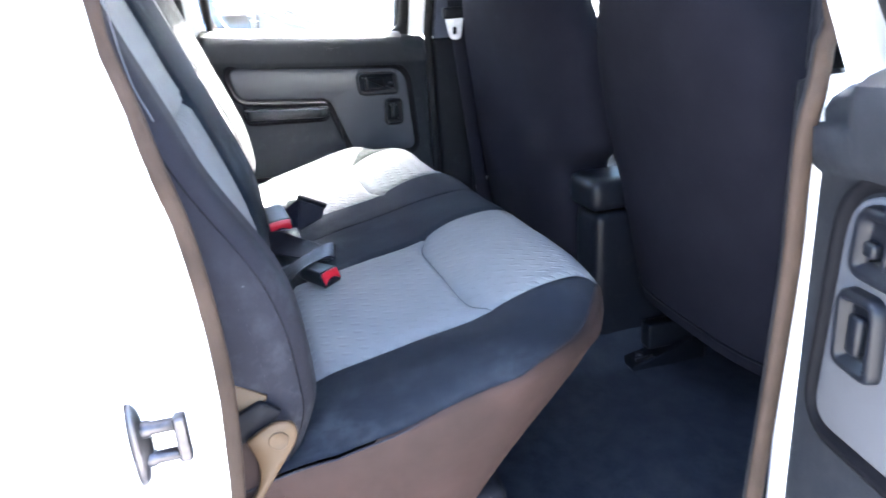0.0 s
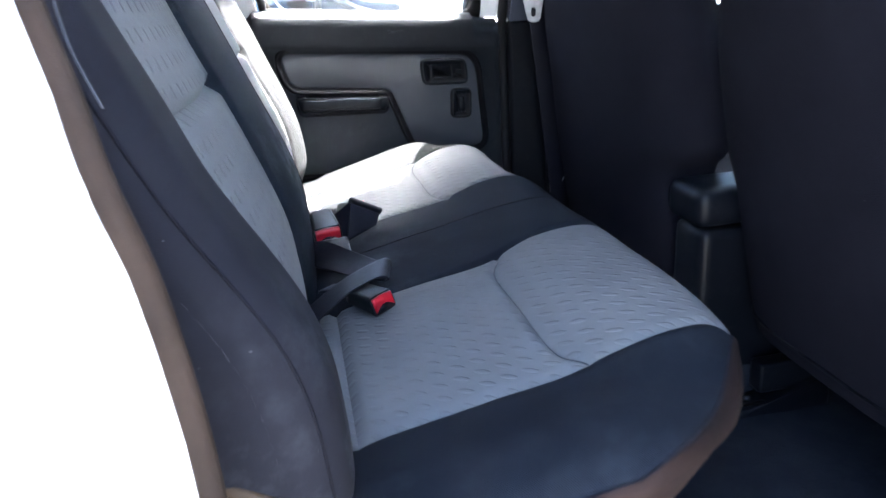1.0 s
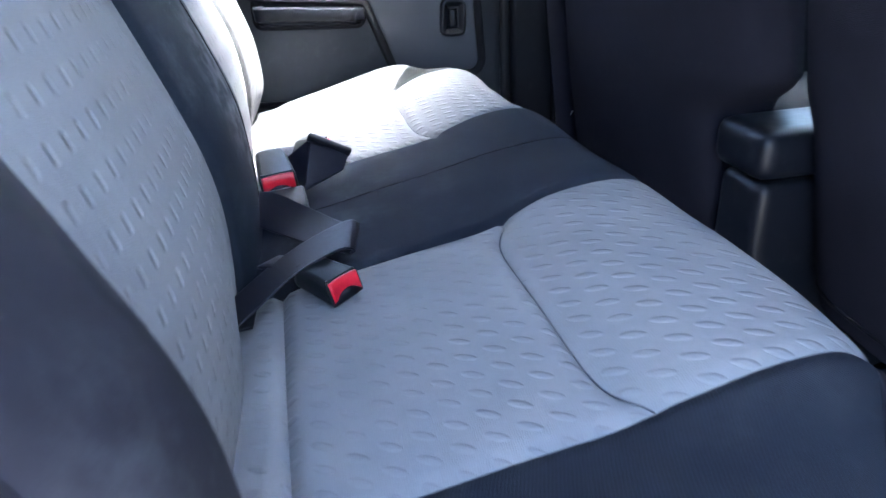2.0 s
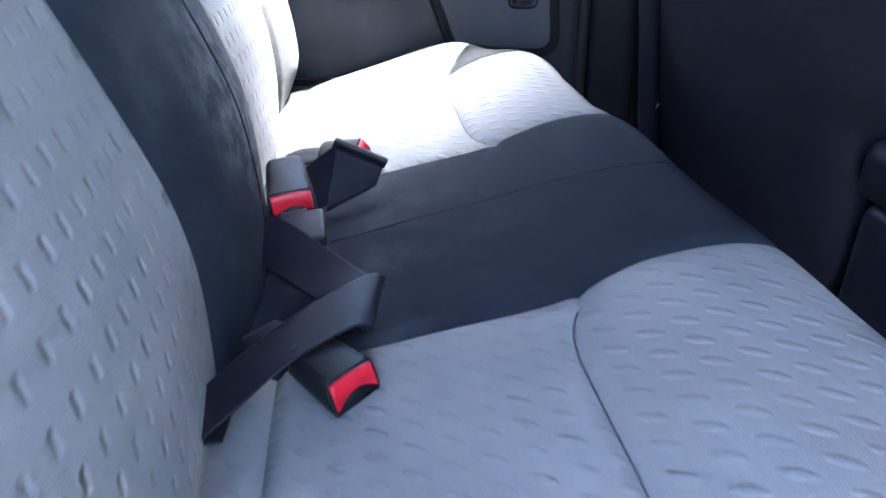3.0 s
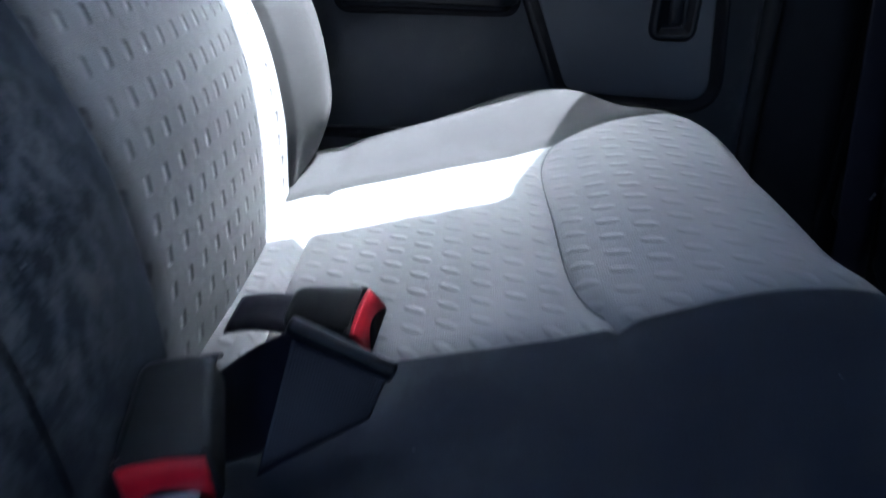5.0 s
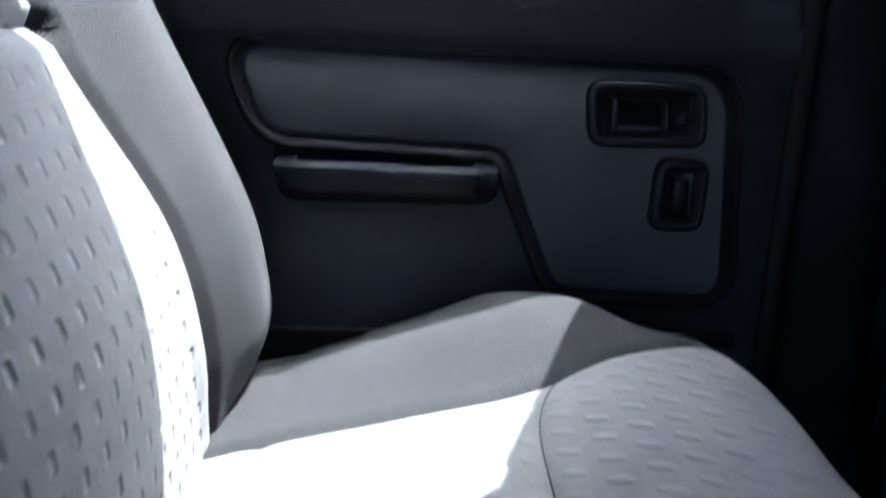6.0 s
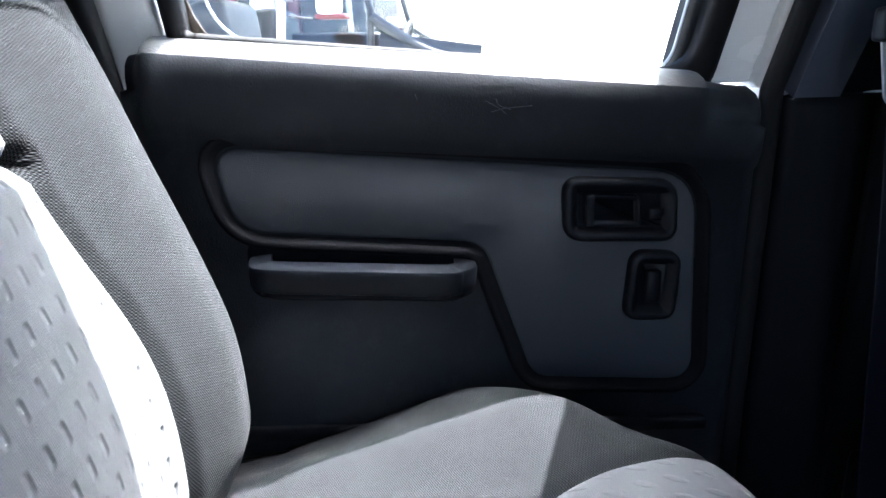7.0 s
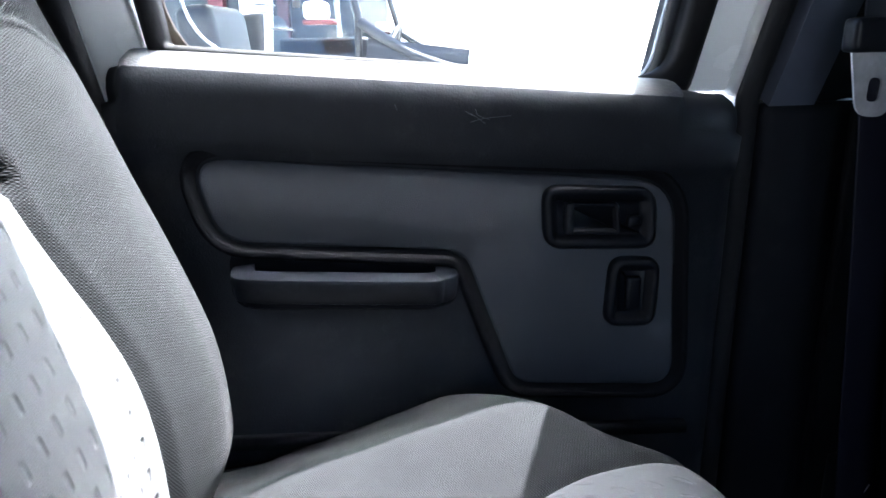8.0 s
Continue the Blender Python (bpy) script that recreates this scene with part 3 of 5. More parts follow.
    put("insert_surround", plate(big, [(-0.001, 0.0), (0.001, 0.006), (0.005, 0.0075), (0.009, 0.005), (0.0145, 0.0005), (0.017, 0.0005)], surface), SURROUND_BLACK)
    put("insert", plate(loop, [(0.0, 0.0005), (0.0005, 0.003), (0.003, 0.0045)], surface), TRIM_GREY, label="grey cloth insert")
    # pull handle in a shallow recess
    rec = rounded_outline([(-0.146, 1.115), (0.078, 1.103), (0.078, 1.040), (-0.146, 1.050)], 0.022, 6)
    put("recess", plate(rec, [(0.0, 0.0005), (0.003, 0.003), (0.008, 0.003), (0.014, 0.0015)], surface), TRIM_BLACK)
    path = [(-0.134, 0.696, 1.083), (-0.132, 0.676, 1.083), (-0.120, 0.664, 1.082), (-0.04, 0.659, 1.078), (0.04, 0.659, 1.073), (0.055, 0.664, 1.072), (0.066, 0.676, 1.071), (0.067, 0.696, 1.071)]
    sec = [(-0.012, -0.012), (0.004, -0.0135), (0.0065, -0.0125), (0.0078, -0.0095), (0.0095, 0.0085), (0.0085, 0.0112), (0.006, 0.0122), (-0.012, 0.0135)]
    put("pull_handle", sweep(spline(path, 6), sec, (0, 0, 1)), GLOSS_BLACK, label="black plastic pull handle", sharp=38)
    under = [(-0.124, 0.690, 1.064), (-0.118, 0.672, 1.064), (-0.04, 0.668, 1.061), (0.04, 0.668, 1.056), (0.056, 0.675, 1.055), (0.060, 0.690, 1.055)]
    put("handle_lip", sweep(spline(under, 5), [(-0.010, -0.0035), (0.004, -0.0045), (0.007, -0.002), (0.0065, 0.003), (-0.010, 0.004)], (0, 0, 1)), TRIM_BLACK, sharp=38)
    # release lever in its bezel
    bez = rounded_outline([(0.160, 1.165), (0.277, 1.158), (0.281, 1.094), (0.164, 1.099)], 0.020, 6)

    def up(u, v, h):
        return Vector((u, 0.6925 - h, v))

    bezel = put("bezel", plate(bez, [(0.0, 0.0), (0.001, 0.007), (0.004, 0.010), (0.009, 0.009), (0.013, 0.003), (0.016, 0.001)], up), GLOSS_BLACK)
    lev = rounded_outline([(0.182, 1.148), (0.240, 1.145), (0.243, 1.110), (0.184, 1.113)], 0.008, 5)
    put("lever", plate(lev, [(0.0, -0.001), (0.001, 0.006), (0.003, 0.008), (0.0055, 0.005), (0.007, 0.002)], up), GLOSS_BLACK, bezel)
    put("lever_grip", box((0.184, 0.680, 1.114), (0.192, 0.690, 1.147), 0.003, 2), GLOSS_BLACK, bezel)
    put("lock_slide", box((0.248, 0.683, 1.118), (0.262, 0.692, 1.130), 0.003, 2), GLOSS_BLACK, bezel)
    # window switch cup
    sw = rounded_outline([(0.233, 1.088), (0.287, 1.084), (0.284, 1.010), (0.228, 1.012)], 0.017, 6)
    cup = put("switch_cup", plate(sw, [(0.0, 0.0), (0.001, 0.008), (0.005, 0.012), (0.009, 0.010), (0.0135, 0.003), (0.0155, 0.002)], up), GLOSS_BLACK)
    put("switch", box((0.250, 0.682, 1.030), (0.266, 0.691, 1.066), 0.004, 2), GLOSS_BLACK, cup)
    put("check_stub", box((xb - 0.004, 0.716, 0.985), (xb + 0.012, 0.738, 1.005), 0.003, 2), RUBBER)
    # lower map ledge
    if side > 0:
        put("ledge", sweep([(-0.22, 0.692, 0.905), (0.33, 0.692, 0.885)], [(-0.006, -0.006), (0.006, -0.006), (0.006, 0.006), (-0.006, 0.006)]), TRIM_BLACK)

    if side > 0:
        for a, b, c in (((0.085, 1.238), (0.096, 1.232), (0.104, 1.226)), ((0.090, 1.228), (0.102, 1.231), (0.128, 1.233)), ((0.094, 1.240), (0.097, 1.234), (0.108, 1.230)), ((0.020, 1.246), (0.021, 1.243), (0.022, 1.241))):
            put("scratch", sweep(spline([(x, 0.6797 + max(0.0, 1.243 + drop(x) - z) * 0.13, z) for x, z in (a, b, c)], 5), ring(0.0004, 0.0004, 5)), TRIM_GREY, label="faint grey scuff")

    # window: rubber run, glass, body-coloured frame
    def lean(z):
        return 0.742 - (z - 1.275) * 0.55

    def frame_pt(x, z, out=0.0):
        return Vector((x, lean(z) + out, z))

    run = [(-0.185, 1.303), (0.305, 1.260), (0.295, 1.636), (0.17, 1.634), (0.05, 1.601), (-0.180, 1.597)]
    loop2 = rounded_outline(run, [0.004, 0.035, 0.05, 0.05, 0.05, 0.03], 8)

    def on_glass(u, v, h):
        return Vector((u, lean(v) - h, v))

    bm = bmesh.new()
    oo = rounded_outline([(-0.202, 1.255), (0.330, 1.225), (0.326, 1.668), (0.17, 1.668), (0.05, 1.668), (-0.200, 1.668)], [0.004, 0.035, 0.05, 0.05, 0.05, 0.03], 8)
    rings = []
    for pts, h in ((oo, -0.014), (oo, 0.012), (inset_loop(oo, 0.006), 0.016), (inset_loop(loop2, -0.006), 0.013), (loop2, 0.008), (loop2, -0.014)):
        rings.append([bm.verts.new(on_glass(p.x, p.y, h)) for p in pts])
    for r1, r2 in zip(rings, rings[1:]):
        for i in range(len(r1)):
            bm.faces.new((r1[i - 1], r1[i], r2[i], r2[i - 1]))
    frame_w = put("window_frame", bm, RUBBER)
    bm = plate(inset_loop(loop2, -0.004), [(0.0, -0.006), (0.0, -0.0025)], on_glass, cap_first=True)
    pane = put("pane", bm, GLASS, frame_w, smooth=False)
    pane.visible_shadow = False
# painted outer frame seen through the edge of the glass, with its pale lip
    inner = rounded_outline([(-0.168, 1.294), (0.290, 1.256), (0.288, 1.660), (-0.168, 1.660)], [0.055, 0.03, 0.02, 0.02], 8)
    bm = bmesh.new()
    rings = []
    rim = inset_loop(inner, -0.018)
    for pts, h in ((inset_loop(rim, -0.022), -0.018), (rim, -0.018), (rim, -0.028), (inset_loop(rim, -0.022), -0.028)):
        rings.append([bm.verts.new(on_glass(p.x, p.y, h)) for p in pts])
    for a in range(4):
        r1, r2 = rings[a], rings[(a + 1) % 4]
        for i in range(len(r1)):
            bm.faces.new((r1[i - 1], r1[i], r2[i], r2[i - 1]))
    put("outer_frame", bm, SEAL_RUBBER, frame_w, "dirty brown glass channel")
    put("glass_edge", sweep([on_glass(p.x, p.y, -0.016) for p in inner], ring(0.0016, 0.0016, 6), (0, 1, 0.52), closed=True), MARK_WHITE, frame_w, "pale glass edge line")
    # flange added outside the glass to trim the front of the sun patch
    bm = bmesh.new()
    bmesh.ops.create_cube(bm, size=1.0)
    for v in bm.verts:
        z = 1.262 + (v.co.z + 0.5) * 0.38
        v.co = Vector((0.298 if v.co.x < 0 else 0.326, lean(z) + (0.012 if v.co.y < 0 else 0.056), z))
    put("sun_cut_flange", bm, RUBBER, frame_w)
    for u, v, w, h in ((-0.105, 1.345, 0.030, 0.002), (-0.103, 1.337, 0.020, 0.0016), (-0.098, 1.330, 0.012, 0.0016), (-0.068, 1.340, 0.007, 0.007), (-0.092, 1.316, 0.022, 0.0016)):
        mark = rounded_outline([(u, v), (u + w, v - 0.08 * w), (u + w, v - h - 0.08 * w), (u, v - h)], 0.0005, 2)
        put("glazing_mark", plate(mark, [(0.0, -0.0022), (0.0, -0.0018)], on_glass), MARK_WHITE, frame_w, "faint pale etched bars")
    for x0, x1 in ((-0.262, -0.203), (0.324, 0.374)):
        bm = bmesh.new()
        bmesh.ops.create_cube(bm, size=1.0)
        for v in bm.verts:
            z = 1.245 + (v.co.z + 0.5) * 0.40
            v.co = Vector(((x0 if v.co.x < 0 else x1) - (0.035 * (v.co.z + 0.5) if x0 < 0 else 0.0), lean(z) - 0.008 + (v.co.y + 0.5) * 0.035, z))
        bmesh.ops.bevel(bm, geom=list(bm.edges), offset=0.005, segments=2, profile=0.6, affect="EDGES")
        put("frame_upright", bm, WHITE_PAINT, frame_w, "white painted window frame")
    bm = bmesh.new()
    bmesh.ops.create_cube(bm, size=1.0)
    for v in bm.verts:
        z = 1.638 + (v.co.z + 0.5) * 0.04
        v.co = Vector((xa if v.co.x < 0 else xb, lean(z) - 0.012 + (v.co.y + 0.5) * 0.035, z))
    put("frame_header", bm, WHITE_PAINT, frame_w)
    return root


car_door(1, None, "closed rear door with black panel and grey cloth insert")
car_door(-1, Matrix.Translation((0.413, -0.689, 0.0)) @ Matrix.Rotation(radians(77), 4, "Z"), "rear door standing open, black panel with grey insert")
part("door_seal", sweep([(0.376, 0.716, 0.62), (0.376, 0.716, 0.9), (0.377, 0.714, 1.24), (0.377, 0.605, 1.45), (0.37, 0.522, 1.60)], ring(0.009, 0.012, 10), (1, 0, 0)), RUBBER, cab, "black rubber door seal strip")
part("door_seal", sweep([(-0.256, 0.722, 0.62), (-0.256, 0.722, 0.9), (-0.256, 0.718, 1.24), (-0.256, 0.608, 1.45), (-0.25, 0.525, 1.60)], ring(0.010, 0.012, 10), (1, 0, 0)), RUBBER, cab, "black rubber door seal strip")

# ---- bench seat ----
bench = thing("bench_seat", "rear bench seat in dark and light grey cloth", "car seat")
HALF = 0.645
FAR_HALF = 0.672     # the far end reaches closer to its door
CUSHION = [(-0.26, 0.880), (-0.16, 0.899), (-0.11, 0.911), (0.0, 0.933), (0.08, 0.947), (0.11, 0.955), (0.14, 0.969), (0.17, 0.980), (0.21, 0.987), (0.245, 0.987), (0.275, 0.978), (0.30, 0.960)]
CUSHION_MID = [(-0.26, 0.880), (-0.16, 0.899), (-0.11, 0.911), (0.0, 0.934), (0.10, 0.956), (0.16, 0.969), (0.21, 0.977), (0.245, 0.979), (0.275, 0.973), (0.30, 0.957)]
CUSHION_FAR_SIDE = [(-0.26, 0.892), (-0.16, 0.908), (-0.11, 0.920), (0.0, 0.949), (0.08, 0.967), (0.13, 0.975), (0.18, 0.973), (0.22, 0.962), (0.26, 0.945), (0.30, 0.920)]
CUSHION_SIDE = [(-0.26, 0.890), (-0.16, 0.914), (-0.11, 0.926), (0.0, 0.951), (0.08, 0.968), (0.13, 0.973), (0.18, 0.968), (0.22, 0.957), (0.26, 0.940), (0.30, 0.915)]
BACK_X = -0.25
SEAM = 0.096
REAR_SEAM = -0.112


def front_edge(d, far=False):
    f = min(1.0, max(0.0, (d - 0.30) / ((FAR_HALF if far else HALF) + 0.006 - 0.30)))
    back = 0.036 * smooth01((d - 0.10) / 0.12) - 0.022 * smooth01((d - 0.32) / 0.13) if far else 0.0
    return 0.300 - (0.285 if far else 0.262) * (1 - math.sqrt(1 - f ** (2.0 if far else 2.15))) - back


INNER = (0.157, 0.166)     # half-width of the dark middle, near and far


def cloth_edge(d0, x):
    """Half-width of a colour border, wider in the front panel."""
    return d0 + (0.006 if d0 > 0.3 else -0.006) * smooth01((x - SEAM - 0.01) / 0.06)


def groove(x, at, width, depth):
    f = abs(x - at) / width
    return -depth * (1 - smooth01(f)) if f < 1 else 0.0


def seam_x(d):
    """The stitched line across a grey panel, bent forward at its ends."""
    return SEAM + 0.022 * min(1.0, abs((d - 0.317) / 0.150)) ** 6


def cushion_top(x, y):
    d = abs(y - MID)
    k = smooth01((d - 0.47) / 0.11)
    z = table(CUSHION, x) * (1 - k) + table(CUSHION_FAR_SIDE if y > MID else CUSHION_SIDE, x) * k
    z += 0.006 * (1 - smooth01((x - 0.13) / 0.10)) * math.sin(min(1.0, max(0.0, (d - 0.165) / 0.30)) * math.pi)
    k = smooth01(1 - d / 0.160)
    z = z * (1 - k) + table(CUSHION_MID, x) * k
    if y > MID:
        z += 0.004 * smooth01((d - 0.36) / 0.12) * math.exp(-((x - 0.125) / 0.06) ** 2) - (0.010 + 0.018 * smooth01((0.12 - x) / 0.28)) * smooth01((d - 0.575) / 0.07)
    inner, outer = cloth_edge(INNER[y > MID], x), cloth_edge(0.468, x)
    for e in (inner, outer):
        z += groove(d, e, 0.010, 0.0045)
    k = smooth01((d - 0.140) / 0.025) * (1 - smooth01((d - 0.430) / 0.05))
    z += groove(x, seam_x(min(d, 0.468)), 0.009, 0.006) * k
    z += groove(x, REAR_SEAM, 0.010, 0.010) * k + groove(x, REAR_SEAM, 0.025, 0.002) * (1 - k)
    z += 0.0015 * noise.noise(Vector((x * 14, y * 14, 3.1)))
    r = 0.040
    e = min((front_edge(d, y > MID) - x) * 0.9, (FAR_HALF if y > MID else HALF) - d)
    if e < r:
        q = max(0.0, e) / r
        deep = 0.034 - 0.016 * smooth01((d - 0.40) / 0.15)
        deep *= 0.25 + 0.75 * smooth01((x + 0.20) / 0.18)
        z -= deep * (1 - math.sqrt(max(0.0, 1 - (1 - q) ** 2)))
    return z


def sheared(p):
    """The cushion sits a little askew."""
    return Vector((p.x - 0.026 * (p.y - MID), p.y, p.z))


def cushion_panel(name, ya, yb, xa, xb, material, ny, nx, label=""):
    """A cloth panel: ya and yb give the borders at each x; xb None runs over the front edge."""
    def at(u, v):
        y = MID
        x = BACK_X
        for _ in range(4):
            y = ya(x) + (yb(x) - ya(x)) * v
            xm = BACK_X if xa is None else xa(abs(y - MID))
            hi = front_edge(abs(y - MID), y > MID) if xb is None else xb(abs(y - MID))
            x = xm + (hi - xm) * u
        return sheared(Vector((x, y, cushion_top(x, y))))
    us = [1 - (1 - i / (nx - 1)) ** 1.35 for i in range(nx)] if xb is None else span(0, 1, nx)
    return part(name, sheet(at, us, span(0, 1, ny), lambda u, v: (at(u, v).y, -at(u, v).x)), material, bench, label)


for sg in (-1, 1):
    e0 = lambda x, sg=sg: MID + sg * cloth_edge(INNER[sg > 0], x)
    e1 = lambda x, sg=sg: MID + sg * cloth_edge(0.468, x)
    e2 = lambda x, sg=sg: MID + sg * (FAR_HALF if sg > 0 else HALF)
    cushion_panel("cushion_panel", e0, e1, seam_x, None, GREY_CLOTH, 44, 34, "light grey cloth with pressed dashes")
    cushion_panel("cushion_panel", e0, e1, lambda d: REAR_SEAM, seam_x, GREY_CLOTH, 44, 30, "light grey cloth with pressed dashes")
    cushion_panel("cushion_panel", e0, e1, None, lambda d: REAR_SEAM, GREY_CLOTH, 44, 16, "light grey cloth with pressed dashes")
    # far bolster takes the sunlit tone, near bolster the shaded one
    cushion_panel("cushion_bolster", e1, e2, None, None, SUNLIT_DARK_CLOTH if sg > 0 else SHADED_DARK_CLOTH, 34, 80, "dark cloth, dusty; far end in a sunlit tone, near end shaded")
    # seams of thread laid into the grooves
    part("seam", sweep([sheared(Vector((seam_x(abs(y - MID)), y, cushion_top(seam_x(abs(y - MID)), y) + 0.0006))) for y in span(MID + sg * 0.176, MID + sg * 0.468, 42)], ring(0.0007, 0.0007, 6)), GREY_THREAD, bench)
# the centre wears the bolster cloth in its shaded tone
cushion_panel("cushion_centre", lambda x: MID - cloth_edge(INNER[0], x), lambda x: MID + cloth_edge(INNER[1], x), None, None, SHADED_CENTRE_CLOTH, 40, 80, "dark cloth in its shaded navy tone")
part("seam", sweep([sheared(Vector((x, MID + 0.022, cushion_top(x, MID + 0.022) + 0.0003))) for x in span(-0.10, 0.305, 60)], ring(0.0005, 0.0005, 6)), THREAD, bench)

# skirt under the cushion edge
edge_path = [(x, -HALF) for x in span(BACK_X, front_edge(HALF) - 0.004, 18)]
edge_path += [(front_edge(d), -d) for d in [HALF - 0.002 - (HALF - 0.33) * (i / 22) ** 1.6 for i in range(23)]]
edge_path += [(front_edge(abs(y), y > 0), y) for y in span(-0.32, 0.32, 21)]
edge_path += [(front_edge(d, True), d) for d in reversed([FAR_HALF - 0.002 - (FAR_HALF - 0.33) * (i / 22) ** 1.6 for i in range(23)])]
edge_path += [(x, FAR_HALF) for x in reversed(span(BACK_X, front_edge(FAR_HALF, True) - 0.004, 18))]
edge_path = [(x, MID + y) for x, y in edge_path]


def lap(i):
    """How far the skirt cloth laps up over the front corner beside the doorway."""
    x, y = edge_path[i]
    d = abs(y - MID)
    if y > MID or d < 0.46:
        return 0.0
    return 0.014 * math.sin(math.pi * min(1.0, max(0.0, (0.66 - d) / 0.20))) * smooth01((x + 0.06) / 0.09)


def skirt_point(i, f):
    x, y = edge_path[i]
    if f < 0:
        (xa, ya), (xb, yb) = edge_path[max(i - 1, 0)], edge_path[min(i + 1, len(edge_path) - 1)]
        run = math.hypot(xb - xa, yb - ya)
        x2, y2 = x - (yb - ya) / run * lap(i) * -f, y + (xb - xa) / run * lap(i) * -f
        return sheared(Vector((x2, y2, cushion_top(x2, y2) + 0.0008 + 0.0055 * (1 - f * f))))
    d = abs(y - MID)
    z = cushion_top(x, y)
    frontness = smooth01((x - 0.02) / 0.24)
    bulge = 0.003 * math.sin(min(1.0, f * 2.2) * math.pi) + min(1.0, lap(i) / 0.01) * 0.004 * (1 - f)
    back = frontness * (0.145 if y > MID else 0.122) * f ** 1.5
    side = (1 - frontness * 0.4) * 0.035 * f ** 1.4
    if y < MID:
        tuck = smooth01((x + 0.02) / 0.12) * smooth01((d - 0.42) / 0.12) * f ** 0.6
        side += 0.016 * tuck
        back += 0.030 * tuck
    yy = MID + (1 if y > MID else -1) * max(0.0, d - side + bulge * (1 - frontness))
    bottom = 0.775
    return sheared(Vector((x - back + bulge * frontness * 0.3, yy, z + (bottom - z) * f)))


part("cushion_skirt", sheet(lambda i, f: skirt_point(int(round(i)), f), range(len(edge_path)), [-1.0, -0.9, -0.75, -0.5, -0.25, 0, 0.06, 0.14, 0.25, 0.4, 0.6, 0.8, 1.0]), SKIRT_VINYL, bench, "brown-black vinyl skirt")
part("welt", sweep([skirt_point(i, -1.0) + Vector((0, 0, 0.0005)) for i in range(len(edge_path))], ring(0.0015, 0.0015, 6)), SIDE_CLOTH, bench)
part("seat_base", box((-0.26, MID - 0.60, FLOOR), (0.10, MID + 0.60, 0.785), 0.02), TRIM_BLACK, bench)

BACK = [(0.84, -0.174), (0.90, -0.171), (0.98, -0.168), (1.05, -0.174), (1.107, -0.190), (1.218, -0.232), (1.334, -0.276), (1.45, -0.320), (1.50, -0.342)]
B_HALF = 0.638
B_TOP = 1.49
BSEAM = 1.222


def back_front(z, y):
    d = abs(y - MID)
    x = table(BACK, z) + 0.028 * (0.5 - y)
    x += (0.034 if y > 0 else 0.035 - 0.014 * smooth01((z - 1.09) / 0.12)) * smooth01((d - 0.46) / (0.11 if y > 0 else 0.09)) * smooth01((z - 0.86) / 0.12)
    x += 0.026 * math.cos(min(1.0, d / 0.168) * math.pi / 2) ** 0.8 if d < 0.168 else 0.0
    x += 0.010 * math.sin(min(1.0, max(0.0, (d - 0.165) / 0.30)) * math.pi)
    for e in ((0.166 if y > MID else 0.152), 0.478 + (0.015 * smooth01((1.22 - z) / 0.15) if y > MID else 0.0)):
        x += groove(d, e, 0.010, 0.005)
    if 0.15 < d < 0.49:
        x += groove(z, BSEAM, 0.012, 0.012)
    x += 0.002 * noise.noise(Vector((z * 11, y * 11, 8.7)))
    r = 0.050
    for e in (B_HALF - d, B_TOP - z):
        if e < r:
            q = max(0.0, e) / r
            x -= 0.046 * (1 - math.sqrt(max(0.0, 1 - (1 - q) ** 2)))
    return Vector((x, y, z))


def back_border(d, z, far):
    return d + (0.015 * smooth01((1.22 - z) / 0.15) if far and d > 0.3 else 0.0)


def back_panel(name, sg, da, db, za, zb, material, ny, nz, label=""):
    def at(z, f):
        a, b = back_border(da, z, sg > 0), back_border(db, z, sg > 0) if db < 0.6 else db
        return back_front(z, MID + sg * (a + (b - a) * f))
    part(name, sheet(at, span(za, zb, nz), span(0, 1, ny), lambda z, f: (at(z, f).y + 0.004, z)), material, bench, label)


for sg in (-1, 1):
    back_panel("backrest_panel", sg, 0.166 if sg > 0 else 0.152, 0.478, 0.845, BSEAM, BACK_CLOTH, 44, 60, "light grey cloth with pressed dashes")
    back_panel("backrest_panel", sg, 0.166 if sg > 0 else 0.152, 0.478, BSEAM, B_TOP, BACK_CLOTH, 44, 44, "light grey cloth with pressed dashes")
    # far bolster in the sunlit cloth tone, near one in the side cloth
    back_panel("backrest_bolster", sg, 0.478, B_HALF if sg > 0 else 0.6271, 0.845, B_TOP, SUNLIT_DARK_CLOTH if sg > 0 else SIDE_CLOTH, 40, 90, "dark cloth bolster in its sunlit tone" if sg > 0 else "dark purplish-grey cloth bolster")
back_panel("backrest_side", -1, 0.6271, B_HALF, 0.845, B_TOP, SIDE_CLOTH, 20, 90, "dark purplish-grey side cloth")
back_panel("backrest_centre", 1, -0.152, 0.166, 0.845, B_TOP, SHADED_DUSTY_CLOTH, 44, 90, "dark cloth in a shaded blue tone, dusty and scuffed")
part("seam", sweep([back_front(z, MID + 0.018) + Vector((0.0003, 0, 0)) for z in span(0.88, 1.46, 70)], ring(0.0009, 0.0009, 6)), THREAD, bench)


def back_side(sg, z, f):
    """Side of the backrest, from the bolster's edge to the rear."""
    p = back_front(z, MID + sg * B_HALF)
    depth = 0.15 * f
    out = 0.006 * math.sin(f * math.pi)
    x = p.x - depth
    y = p.y + sg * (out + groove(f, 0.36, 0.04, 0.004)) - sg * 0.03 * max(0.0, f - 0.8)
    return Vector((x, y, z))


